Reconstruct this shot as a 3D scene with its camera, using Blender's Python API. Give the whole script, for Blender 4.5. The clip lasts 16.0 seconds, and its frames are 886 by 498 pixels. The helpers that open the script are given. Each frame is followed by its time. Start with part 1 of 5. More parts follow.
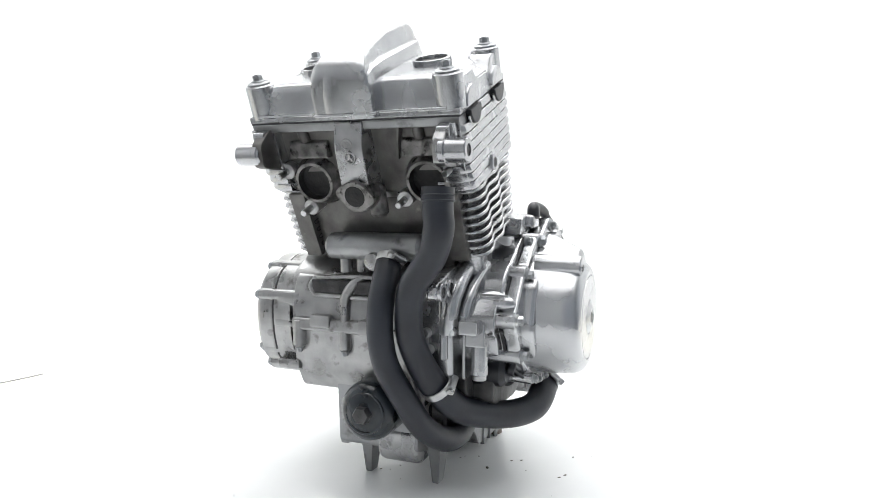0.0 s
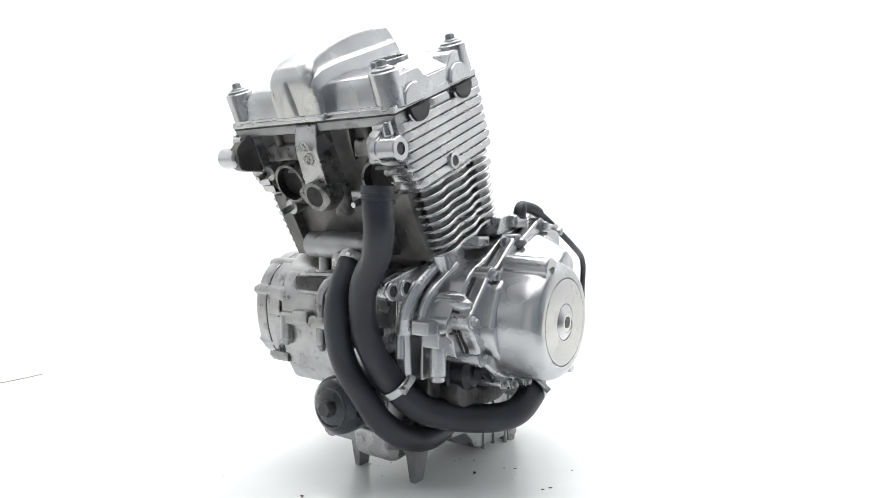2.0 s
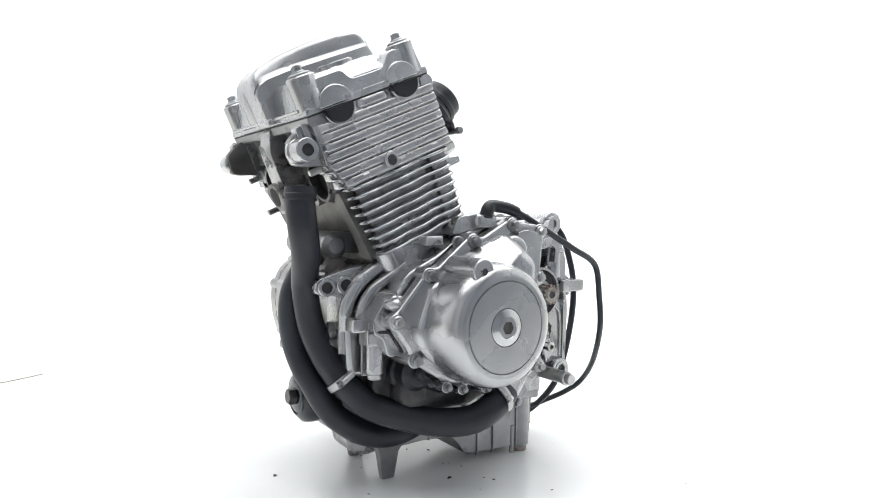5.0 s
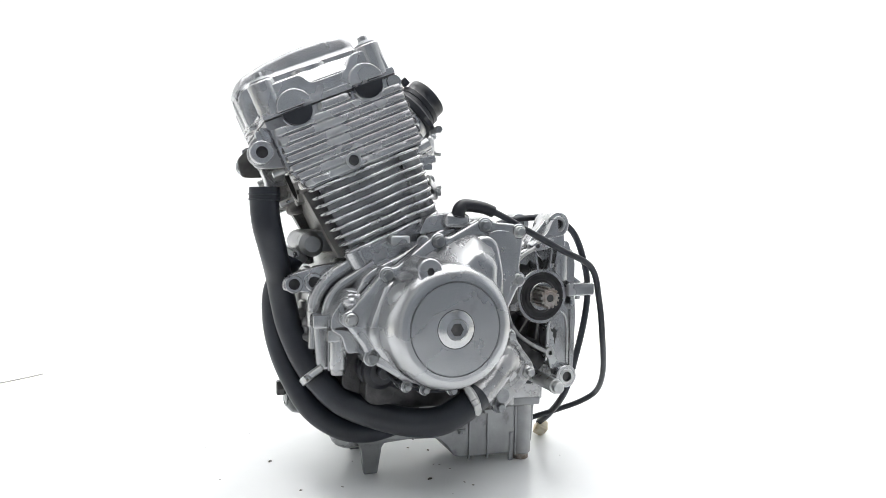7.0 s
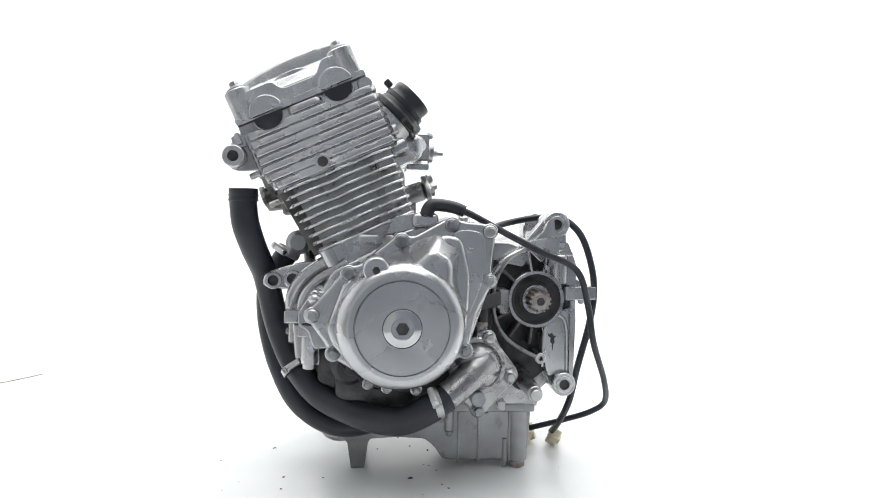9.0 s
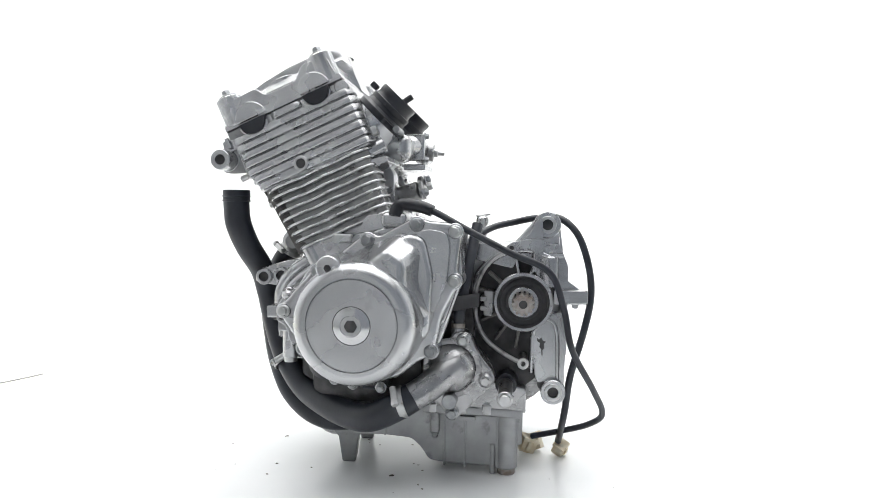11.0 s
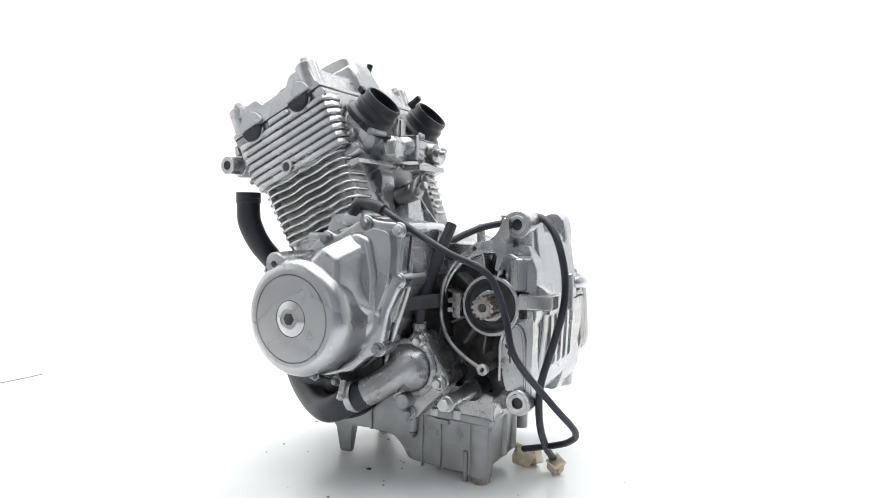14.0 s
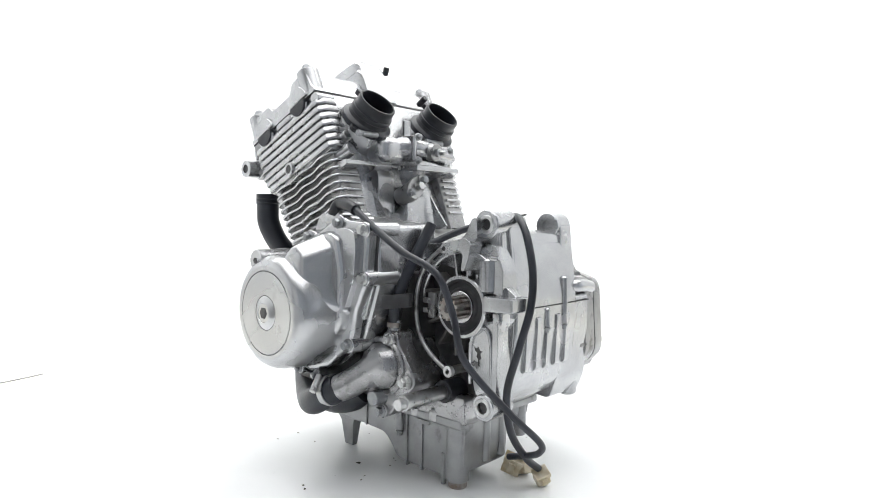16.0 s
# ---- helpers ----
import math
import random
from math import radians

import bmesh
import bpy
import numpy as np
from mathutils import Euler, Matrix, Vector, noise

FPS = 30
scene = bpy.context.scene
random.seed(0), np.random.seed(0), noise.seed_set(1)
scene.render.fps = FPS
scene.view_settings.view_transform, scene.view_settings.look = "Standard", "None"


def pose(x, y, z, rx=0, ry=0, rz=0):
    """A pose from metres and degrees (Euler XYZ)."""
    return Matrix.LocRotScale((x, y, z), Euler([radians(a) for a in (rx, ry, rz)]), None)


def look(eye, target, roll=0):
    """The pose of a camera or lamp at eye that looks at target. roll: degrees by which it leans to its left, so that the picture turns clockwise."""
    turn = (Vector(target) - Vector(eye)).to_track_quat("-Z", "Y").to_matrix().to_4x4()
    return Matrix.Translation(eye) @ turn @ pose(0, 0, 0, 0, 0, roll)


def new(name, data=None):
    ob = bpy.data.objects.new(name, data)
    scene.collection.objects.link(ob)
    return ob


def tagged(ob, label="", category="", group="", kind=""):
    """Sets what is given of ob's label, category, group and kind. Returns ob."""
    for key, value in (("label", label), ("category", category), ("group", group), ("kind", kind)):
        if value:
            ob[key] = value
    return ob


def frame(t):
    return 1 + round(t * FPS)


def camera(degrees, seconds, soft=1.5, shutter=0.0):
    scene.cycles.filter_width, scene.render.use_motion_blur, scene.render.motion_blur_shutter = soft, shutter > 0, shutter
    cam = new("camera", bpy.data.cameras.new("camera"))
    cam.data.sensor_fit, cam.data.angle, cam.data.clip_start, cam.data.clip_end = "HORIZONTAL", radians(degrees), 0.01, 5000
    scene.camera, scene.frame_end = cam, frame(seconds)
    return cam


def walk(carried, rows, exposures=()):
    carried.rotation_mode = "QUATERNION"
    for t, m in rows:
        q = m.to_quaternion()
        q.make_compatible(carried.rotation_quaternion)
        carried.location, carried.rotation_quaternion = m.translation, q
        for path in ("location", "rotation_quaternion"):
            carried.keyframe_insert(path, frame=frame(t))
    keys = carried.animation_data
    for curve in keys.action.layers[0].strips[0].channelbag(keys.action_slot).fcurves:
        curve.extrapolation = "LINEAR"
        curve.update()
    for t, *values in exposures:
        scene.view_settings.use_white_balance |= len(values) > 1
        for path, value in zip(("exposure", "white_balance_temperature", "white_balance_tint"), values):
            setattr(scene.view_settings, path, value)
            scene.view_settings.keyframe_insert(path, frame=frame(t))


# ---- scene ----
cam = camera(67.82, 16.0, soft=0.8)
walk(cam, [(t, look((0, -0.935, 0.3371), (0.02106, 0.06352, 0.28693), 0.854)) for t in (0.0, 16.0)])

# ---- light: overhead softbox, lit white backdrop, added side fills; tent and room are unseen additions ----
world = bpy.data.worlds.new("studio_air")
scene.world = world
world.use_nodes = True
world.node_tree.nodes["Background"].inputs[0].default_value = (0.93, 0.97, 1.0, 1)
world.node_tree.nodes["Background"].inputs[1].default_value = 0.36


def area_lamp(name, size_x, size_y, watts, eye, target, colour=(1, 1, 1)):
    lamp = bpy.data.lights.new(name, "AREA")
    lamp.shape, lamp.size, lamp.size_y, lamp.energy, lamp.color = "RECTANGLE", size_x, size_y, watts, colour
    ob = new(name, lamp)
    ob.matrix_world = look(eye, target)
    return ob


area_lamp("softbox_lamp", 2.5, 2.8, 47, (0.0, 0.0, 2.25), (0, 0.02, 0), (0.995, 0.99, 1.0))
area_lamp("backdrop_lamp", 4.0, 0.9, 48, (0.0, 0.85, 2.35), (0, 2.1, 0.6), (0.99, 1.0, 1.0))
# fill lamps added at both sides to lift the flanks and floor
area_lamp("side_fill_lamp", 2.2, 1.9, 3.2, (-2.22, -0.35, 1.15), (0, -0.35, 0.9), (0.99, 1.0, 1.0))
area_lamp("side_fill_lamp", 2.2, 1.9, 2.7, (2.22, -0.35, 1.15), (0, -0.35, 0.9), (0.99, 1.0, 1.0))


# ---- materials ----
def material(name):
    m = bpy.data.materials.new(name)
    m.use_nodes = True
    return m, m.node_tree.nodes, m.node_tree.links, m.node_tree.nodes["Principled BSDF"]


def mottled(name, dark, light, rough, metal, grain=600.0, stain=22.0, bump=0.15, rough_spread=0.12, coat=0.0, dirt=None, dirt_at=0.62, wavy=0.0012):
    """Two scales of colour variation, a grain bump and, where given, dirt patches."""
    m, nodes, links, bsdf = material(name)
    where = nodes.new("ShaderNodeTexCoord")
    fine, broad = nodes.new("ShaderNodeTexNoise"), nodes.new("ShaderNodeTexNoise")
    fine.inputs["Scale"].default_value, fine.inputs["Detail"].default_value = grain, 3
    broad.inputs["Scale"].default_value, broad.inputs["Detail"].default_value = stain, 6
    links.new(where.outputs["Object"], fine.inputs["Vector"])
    links.new(where.outputs["Object"], broad.inputs["Vector"])
    ramp = nodes.new("ShaderNodeValToRGB")
    ramp.color_ramp.elements[0].position, ramp.color_ramp.elements[1].position = 0.32, 0.66
    ramp.color_ramp.elements[0].color, ramp.color_ramp.elements[1].color = (*dark, 1), (*light, 1)
    links.new(broad.outputs["Fac"], ramp.inputs["Fac"])
    colour = ramp.outputs["Color"]
    if dirt:
        spots = nodes.new("ShaderNodeTexNoise")
        spots.inputs["Scale"].default_value, spots.inputs["Detail"].default_value = stain * 1.7, 9
        links.new(where.outputs["Object"], spots.inputs["Vector"])
        cut = nodes.new("ShaderNodeMapRange")
        cut.inputs["From Min"].default_value, cut.inputs["From Max"].default_value = dirt_at, dirt_at + 0.12
        links.new(spots.outputs["Fac"], cut.inputs["Value"])
        mix = nodes.new("ShaderNodeMix")
        mix.data_type = "RGBA"
        links.new(cut.outputs["Result"], mix.inputs["Factor"])
        links.new(colour, mix.inputs["A"])
        mix.inputs["B"].default_value = (*dirt, 1)
        colour = mix.outputs["Result"]
    links.new(colour, bsdf.inputs["Base Color"])
    spread = nodes.new("ShaderNodeMapRange")
    spread.inputs["To Min"].default_value, spread.inputs["To Max"].default_value = max(rough - rough_spread, 0.03), rough + rough_spread
    links.new(broad.outputs["Fac"], spread.inputs["Value"])
    links.new(spread.outputs["Result"], bsdf.inputs["Roughness"])
    relief = nodes.new("ShaderNodeBump")
    relief.inputs["Strength"].default_value, relief.inputs["Distance"].default_value = bump, 0.0006
    links.new(fine.outputs["Fac"], relief.inputs["Height"])
    swell = nodes.new("ShaderNodeTexNoise")
    swell.inputs["Scale"].default_value, swell.inputs["Detail"].default_value = stain * 2.2, 2
    links.new(where.outputs["Object"], swell.inputs["Vector"])
    uneven = nodes.new("ShaderNodeBump")
    uneven.inputs["Strength"].default_value, uneven.inputs["Distance"].default_value = min(1.0, bump * 2.5), wavy
    links.new(swell.outputs["Fac"], uneven.inputs["Height"])
    links.new(relief.outputs["Normal"], uneven.inputs["Normal"])
    links.new(uneven.outputs["Normal"], bsdf.inputs["Normal"])
    bsdf.inputs["Metallic"].default_value = metal
    bsdf.inputs["Coat Weight"].default_value = coat
    return m


CAST = mottled("cast_aluminium", (0.44, 0.445, 0.455), (0.56, 0.565, 0.575), 0.26, 0.86, 700, 24, 0.08, 0.08, dirt=(0.42, 0.42, 0.425), dirt_at=0.66, wavy=0.0010)
WORN = mottled("stained_cast_aluminium", (0.28, 0.28, 0.28), (0.44, 0.44, 0.44), 0.30, 0.90, 700, 30, 0.3, 0.12, dirt=(0.17, 0.165, 0.16), dirt_at=0.59)
# dark grimy metal; also stands in for shade on the far boss web
GRIMY_SHADED = mottled("dark_grimy_shaded_aluminium", (0.085, 0.082, 0.078), (0.19, 0.185, 0.178), 0.45, 0.65, 600, 28, 0.4, 0.12, dirt=(0.3, 0.29, 0.27), dirt_at=0.66)
OILY = mottled("oil_stained_casting", (0.34, 0.34, 0.345), (0.48, 0.48, 0.485), 0.28, 0.88, 600, 34, 0.35, 0.12, dirt=(0.20, 0.198, 0.196), dirt_at=0.61)
SCALED = mottled("scaled_port_metal", (0.10, 0.098, 0.095), (0.34, 0.33, 0.32), 0.5, 0.7, 500, 60, 0.5, 0.12, dirt=(0.04, 0.038, 0.036), dirt_at=0.55)
SILVER = mottled("silver_lacquer", (0.49, 0.495, 0.505), (0.56, 0.565, 0.575), 0.27, 0.90, 1400, 16, 0.10, 0.06, dirt=(0.40, 0.40, 0.405), dirt_at=0.68, coat=0.12)
PAN = mottled("grey_pan_casting", (0.26, 0.265, 0.27), (0.38, 0.385, 0.39), 0.38, 0.8, 700, 24, 0.3, 0.1, dirt=(0.16, 0.16, 0.16), dirt_at=0.61)
POLISHED = mottled("turned_steel", (0.50, 0.505, 0.51), (0.60, 0.605, 0.61), 0.24, 1.0, 900, 30, 0.06, 0.06)
ZINC = mottled("zinc_plated_steel", (0.42, 0.43, 0.43), (0.60, 0.60, 0.60), 0.30, 1.0, 500, 60, 0.15, 0.1, dirt=(0.25, 0.22, 0.18))
DARKBOLT = mottled("dulled_bolt_steel", (0.24, 0.25, 0.26), (0.38, 0.39, 0.40), 0.38, 0.9, 500, 80, 0.2, 0.1)
RUBBER = mottled("black_rubber_hose", (0.014, 0.016, 0.022), (0.025, 0.029, 0.038), 0.40, 0.0, 900, 18, 0.2, 0.08)
BOOT = mottled("black_moulded_rubber", (0.011, 0.012, 0.016), (0.022, 0.024, 0.030), 0.36, 0.0, 900, 30, 0.15, 0.08)
SOOT = mottled("sooty_bore", (0.012, 0.012, 0.013), (0.030, 0.029, 0.029), 0.7, 0.1, 500, 60, 0.4)
ENAMEL = mottled("dark_blue_grey_enamel", (0.008, 0.013, 0.018), (0.020, 0.027, 0.034), 0.22, 0.0, 700, 30, 0.12, 0.1, coat=0.2)
GASKET = mottled("black_gasket", (0.022, 0.022, 0.024), (0.045, 0.045, 0.048), 0.6, 0.0, 900, 60, 0.2)
# oil grime; the same black paints shade in holes and under the case
GRIME_SHADE = mottled("black_grime_and_shade", (0.026, 0.026, 0.028), (0.085, 0.084, 0.084), 0.36, 0.25, 400, 45, 0.6, 0.15, dirt=(0.15, 0.15, 0.155), dirt_at=0.70)
RUST = mottled("rust_tinged_steel", (0.26, 0.215, 0.185), (0.46, 0.44, 0.42), 0.42, 0.9, 500, 120, 0.3, 0.12)
NYLON = mottled("yellowed_nylon", (0.58, 0.46, 0.26), (0.80, 0.74, 0.60), 0.42, 0.0, 600, 70, 0.1)
PAPER = mottled("white_tent_cloth", (0.86, 0.865, 0.86), (0.90, 0.90, 0.895), 0.65, 0.0, 500, 3, 0.05)
SIDE = mottled("grey_white_plain_wall", (0.72, 0.73, 0.745), (0.78, 0.79, 0.80), 0.7, 0.0, 500, 3, 0.05)
CREAM = mottled("cream_paper", (0.85, 0.83, 0.75), (0.87, 0.85, 0.775), 0.7, 0.0, 500, 3, 0.05)
TABLE = mottled("white_table_top", (0.87, 0.885, 0.885), (0.91, 0.92, 0.92), 0.20, 0.0, 300, 8, 0.03, 0.06)
GREY_LINE = mottled("grey_edge_line", (0.28, 0.28, 0.27), (0.38, 0.38, 0.37), 0.8, 0.0)
SPECK = mottled("dark_grit", (0.05, 0.045, 0.04), (0.16, 0.14, 0.12), 0.8, 0.0)
ROOM = mottled("grey_room_paint", (0.42, 0.45, 0.50), (0.48, 0.51, 0.56), 0.8, 0.0, 200, 2, 0.05)

CARPET = mottled("dark_grey_floor", (0.10, 0.103, 0.108), (0.14, 0.143, 0.148), 0.8, 0.0, 200, 3, 0.1)


# ---- mesh helpers ----
def part(name, bm, mat, parent, label="", angle=38):
    """Links a bmesh as one mesh object under a thing or a part."""
    bmesh.ops.recalc_face_normals(bm, faces=bm.faces)
    me = bpy.data.meshes.new(name)
    bm.to_mesh(me)
    bm.free()
    me.materials.append(mat)
    me.shade_smooth()
    me.set_sharp_from_angle(angle=radians(angle))
    ob = new(name, me)
    ob.parent = parent
    if len(me.polygons) < 4000:
        flat = ob.modifiers.new("weighted_normals", "WEIGHTED_NORMAL")
        flat.keep_sharp, flat.weight = True, 80
    return tagged(ob, label)


def bevelled(bm, width, segments=2, angle=30):
    edges = [e for e in bm.edges if len(e.link_faces) == 2 and e.calc_face_angle(0) > radians(angle)]
    if edges and width > 0:
        bmesh.ops.bevel(bm, geom=edges, offset=width, segments=segments, affect="EDGES", profile=0.5, clamp_overlap=True)
    return bm


def join(*pieces):
    out = bmesh.new()
    for bm in pieces:
        me = bpy.data.meshes.new("tmp")
        bm.to_mesh(me)
        bm.free()
        out.from_mesh(me)
        bpy.data.meshes.remove(me)
    return out


def moved(bm, m):
    bmesh.ops.transform(bm, matrix=m, verts=bm.verts)
    return bm


def prism(outline, lo, hi, bevel=0.0, segments=2, draft=0.0):
    """An outline in the x-z plane, drawn along y from lo to hi; draft shrinks the lo end."""
    bm = bmesh.new()
    cx, cz = sum(p[0] for p in outline) / len(outline), sum(p[1] for p in outline) / len(outline)
    k = 1 - draft
    near = [bm.verts.new((cx + (x - cx) * k, lo, cz + (z - cz) * k)) for x, z in outline]
    far = [bm.verts.new((x, hi, z)) for x, z in outline]
    bm.faces.new(near)
    bm.faces.new(far[::-1])
    n = len(outline)
    for i in range(n):
        bm.faces.new((near[i], far[i], far[(i + 1) % n], near[(i + 1) % n]))
    bmesh.ops.recalc_face_normals(bm, faces=bm.faces)
    return bevelled(bm, bevel, segments)


def block(x0, x1, y0, y1, z0, z1, bevel=0.002, segments=2):
    return prism([(x0, z0), (x1, z0), (x1, z1), (x0, z1)], y0, y1, bevel, segments)


def aim(origin, way):
    """A frame whose z axis points along way."""
    return Matrix.Translation(origin) @ Vector(way).to_track_quat("Z", "Y").to_matrix().to_4x4()


def lathe(profile, origin=(0, 0, 0), way=(0, 0, 1), segments=32):
    """(radius, height) pairs turned about an axis; closed where the radius is 0."""
    bm = bmesh.new()
    rings = []
    for r, h in profile:
        if r <= 1e-6:
            rings.append([bm.verts.new((0, 0, h))])
        else:
            rings.append([bm.verts.new((r * math.cos(2 * math.pi * i / segments), r * math.sin(2 * math.pi * i / segments), h)) for i in range(segments)])
    for a, b in zip(rings, rings[1:]):
        for i in range(segments):
            j = (i + 1) % segments
            if len(a) == 1 and len(b) == 1:
                continue
            if len(a) == 1:
                bm.faces.new((a[0], b[j], b[i]))
            elif len(b) == 1:
                bm.faces.new((a[i], a[j], b[0]))
            else:
                bm.faces.new((a[i], a[j], b[j], b[i]))
    return moved(bm, aim(origin, way))


def rod(a, b, r, segments=20, edge=0.0008):
    a, b = Vector(a), Vector(b)
    h = (b - a).length
    e = min(edge, r * 0.4, h * 0.4)
    return lathe([(0, 0), (r - e, 0), (r, e), (r, h - e), (r - e, h), (0, h)], a, b - a, segments)


def ring(origin, way, outer, inner, height, segments=32, edge=0.0006):
    return lathe([(inner, 0), (outer - edge, 0), (outer, edge), (outer, height - edge), (outer - edge, height), (inner, height), (inner, 0)], origin, way, segments)


def spline(points, steps=10):
    pts = [Vector(p) for p in points]
    pts = [pts[0] * 2 - pts[1], *pts, pts[-1] * 2 - pts[-2]]
    out = []
    for i in range(1, len(pts) - 2):
        a, b, c, d = pts[i - 1:i + 3]
        for s in range(steps):
            t = s / steps
            out.append(0.5 * (2 * b + (c - a) * t + (2 * a - 5 * b + 4 * c - d) * t * t + (3 * b - a - 3 * c + d) * t ** 3))
    out.append(pts[-2])
    return out


def tube(points, radius, segments=20, steps=10, hollow=0.0):
    """A round hose along a smooth line; radius may be a function of the way along it, 0 to 1."""
    line = spline(points, steps)
    bm = bmesh.new()
    rings = []
    up = Vector((0.31, 0.87, 0.37)).normalized()
    for i, p in enumerate(line):
        way = (line[min(i + 1, len(line) - 1)] - line[max(i - 1, 0)]).normalized()
        side = way.cross(up).normalized()
        up = side.cross(way).normalized()
        r = radius(i / (len(line) - 1)) if callable(radius) else radius
        rings.append([bm.verts.new(p + side * (r * math.cos(2 * math.pi * k / segments)) + up * (r * math.sin(2 * math.pi * k / segments))) for k in range(segments)])
    if hollow:
        for end, away in ((0, 1), (-1, -1)):
            p, inner = line[end], line[away * 2 if end == 0 else -3]
            first = rings[end]
            lip = [bm.verts.new(p + (v.co - p) * hollow) for v in first]
            deep = [bm.verts.new(inner + (v.co - p) * hollow) for v in first]
            for k in range(segments):
                j = (k + 1) % segments
                bm.faces.new((first[k], first[j], lip[j], lip[k]))
                bm.faces.new((lip[k], lip[j], deep[j], deep[k]))
            bm.faces.new(deep)
    for a, b in zip(rings, rings[1:]):
        for k in range(segments):
            j = (k + 1) % segments
            bm.faces.new((a[k], a[j], b[j], b[k]))
    if not hollow:
        bm.faces.new(rings[0])
        bm.faces.new(rings[-1])
    return bm


def loft(stations):
    """Skins a row of closed loops with equal counts, capped at both ends."""
    bm = bmesh.new()
    loops = [[bm.verts.new(p) for p in loop] for loop in stations]
    n = len(loops[0])
    for a, b in zip(loops, loops[1:]):
        for i in range(n):
            bm.faces.new((a[i], a[(i + 1) % n], b[(i + 1) % n], b[i]))
    bm.faces.new(loops[0][::-1])
    bm.faces.new(loops[-1])
    bmesh.ops.recalc_face_normals(bm, faces=bm.faces)
    return bm


def rounded(points, radius, steps=4):
    """A 2D outline with its corners rounded."""
    out = []
    n = len(points)
    for i in range(n):
        p, a, b = Vector(points[i]), Vector(points[i - 1]), Vector(points[(i + 1) % n])
        r = min(radius, (a - p).length * 0.45, (b - p).length * 0.45)
        s, e = p + (a - p).normalized() * r, p + (b - p).normalized() * r
        for k in range(steps + 1):
            t = k / steps
            out.append(tuple((1 - t) ** 2 * s + 2 * t * (1 - t) * p + t * t * e))
    return out


def arc(cx, cz, r, a0, a1, n=24):
    return [(cx + r * math.cos(radians(a0 + (a1 - a0) * i / n)), cz + r * math.sin(radians(a0 + (a1 - a0) * i / n))) for i in range(n + 1)]


def hexagon(r, h, socket=0.0):
    bm = lathe([(0, 0), (r, 0), (r, h * 0.85), (r * 0.88, h), (0, h)], segments=6)
    return bm


def bolt_mesh(name, r, height, mat, flange=1.35):
    """A flanged hex-head screw that stands on its seat along z."""
    bm = join(lathe([(0, 0), (r * flange, 0), (r * flange, 0.0012), (r * 1.1, 0.0026), (0, 0.0026)], segments=18), moved(hexagon(r, height), Matrix.Translation((0, 0, 0.002))),
              lathe([(0, height + 0.0018), (r * 0.55, height + 0.0018), (r * 0.55, height + 0.0026), (0, height + 0.003)], segments=14))
    bmesh.ops.recalc_face_normals(bm, faces=bm.faces)
    me = bpy.data.meshes.new(name)
    bm.to_mesh(me)
    bm.free()
    me.materials.append(mat)
    me.shade_smooth()
    me.set_sharp_from_angle(angle=radians(35))
    return me


BOLT = bolt_mesh("bolt", 0.0058, 0.0058, DARKBOLT)
BRIGHT_BOLT = bolt_mesh("bright_bolt", 0.0056, 0.0056, ZINC)
SMALL_BOLT = bolt_mesh("small_bolt", 0.0042, 0.0042, DARKBOLT)


def bolt(parent, origin, way, mesh=BOLT, turn=0.0, label=""):
    ob = new("bolt", mesh)
    ob.parent = parent
    ob.matrix_basis = aim(origin, way) @ pose(0, 0, 0, 0, 0, turn)
    return tagged(ob, label)


NEAR = (0, -1, 0)

# ---- setting ----
# floor sheet and a wide curve up to the back wall; side walls, top and room are added to shape reflections
outline = [(1.2, -0.030), (1.5, -0.030)] + [(1.5 + 0.7 * math.sin(radians(a)), 0.67 - 0.7 * math.cos(radians(a))) for a in range(6, 91, 6)] + [(2.2, 2.6)]
bm = bmesh.new()
rows = [[bm.verts.new((x, y, z)) for y, z in outline] for x in (-2.3, 2.3)]
for a, b in zip(range(len(outline) - 1), range(1, len(outline))):
    bm.faces.new((rows[0][a], rows[1][a], rows[1][b], rows[0][b]))
tagged(part("backdrop", bm, PAPER, None, "seamless cream-white photo backdrop sheet curving up behind the engine", 60), category="backdrop", kind="structure")
tagged(part("ground", block(-2.3, 2.3, -0.45, 1.2, -0.05, -0.030, bevel=0), CREAM, None, "cream-white paper sheet on the table round the turntable"), category="ground", kind="structure")
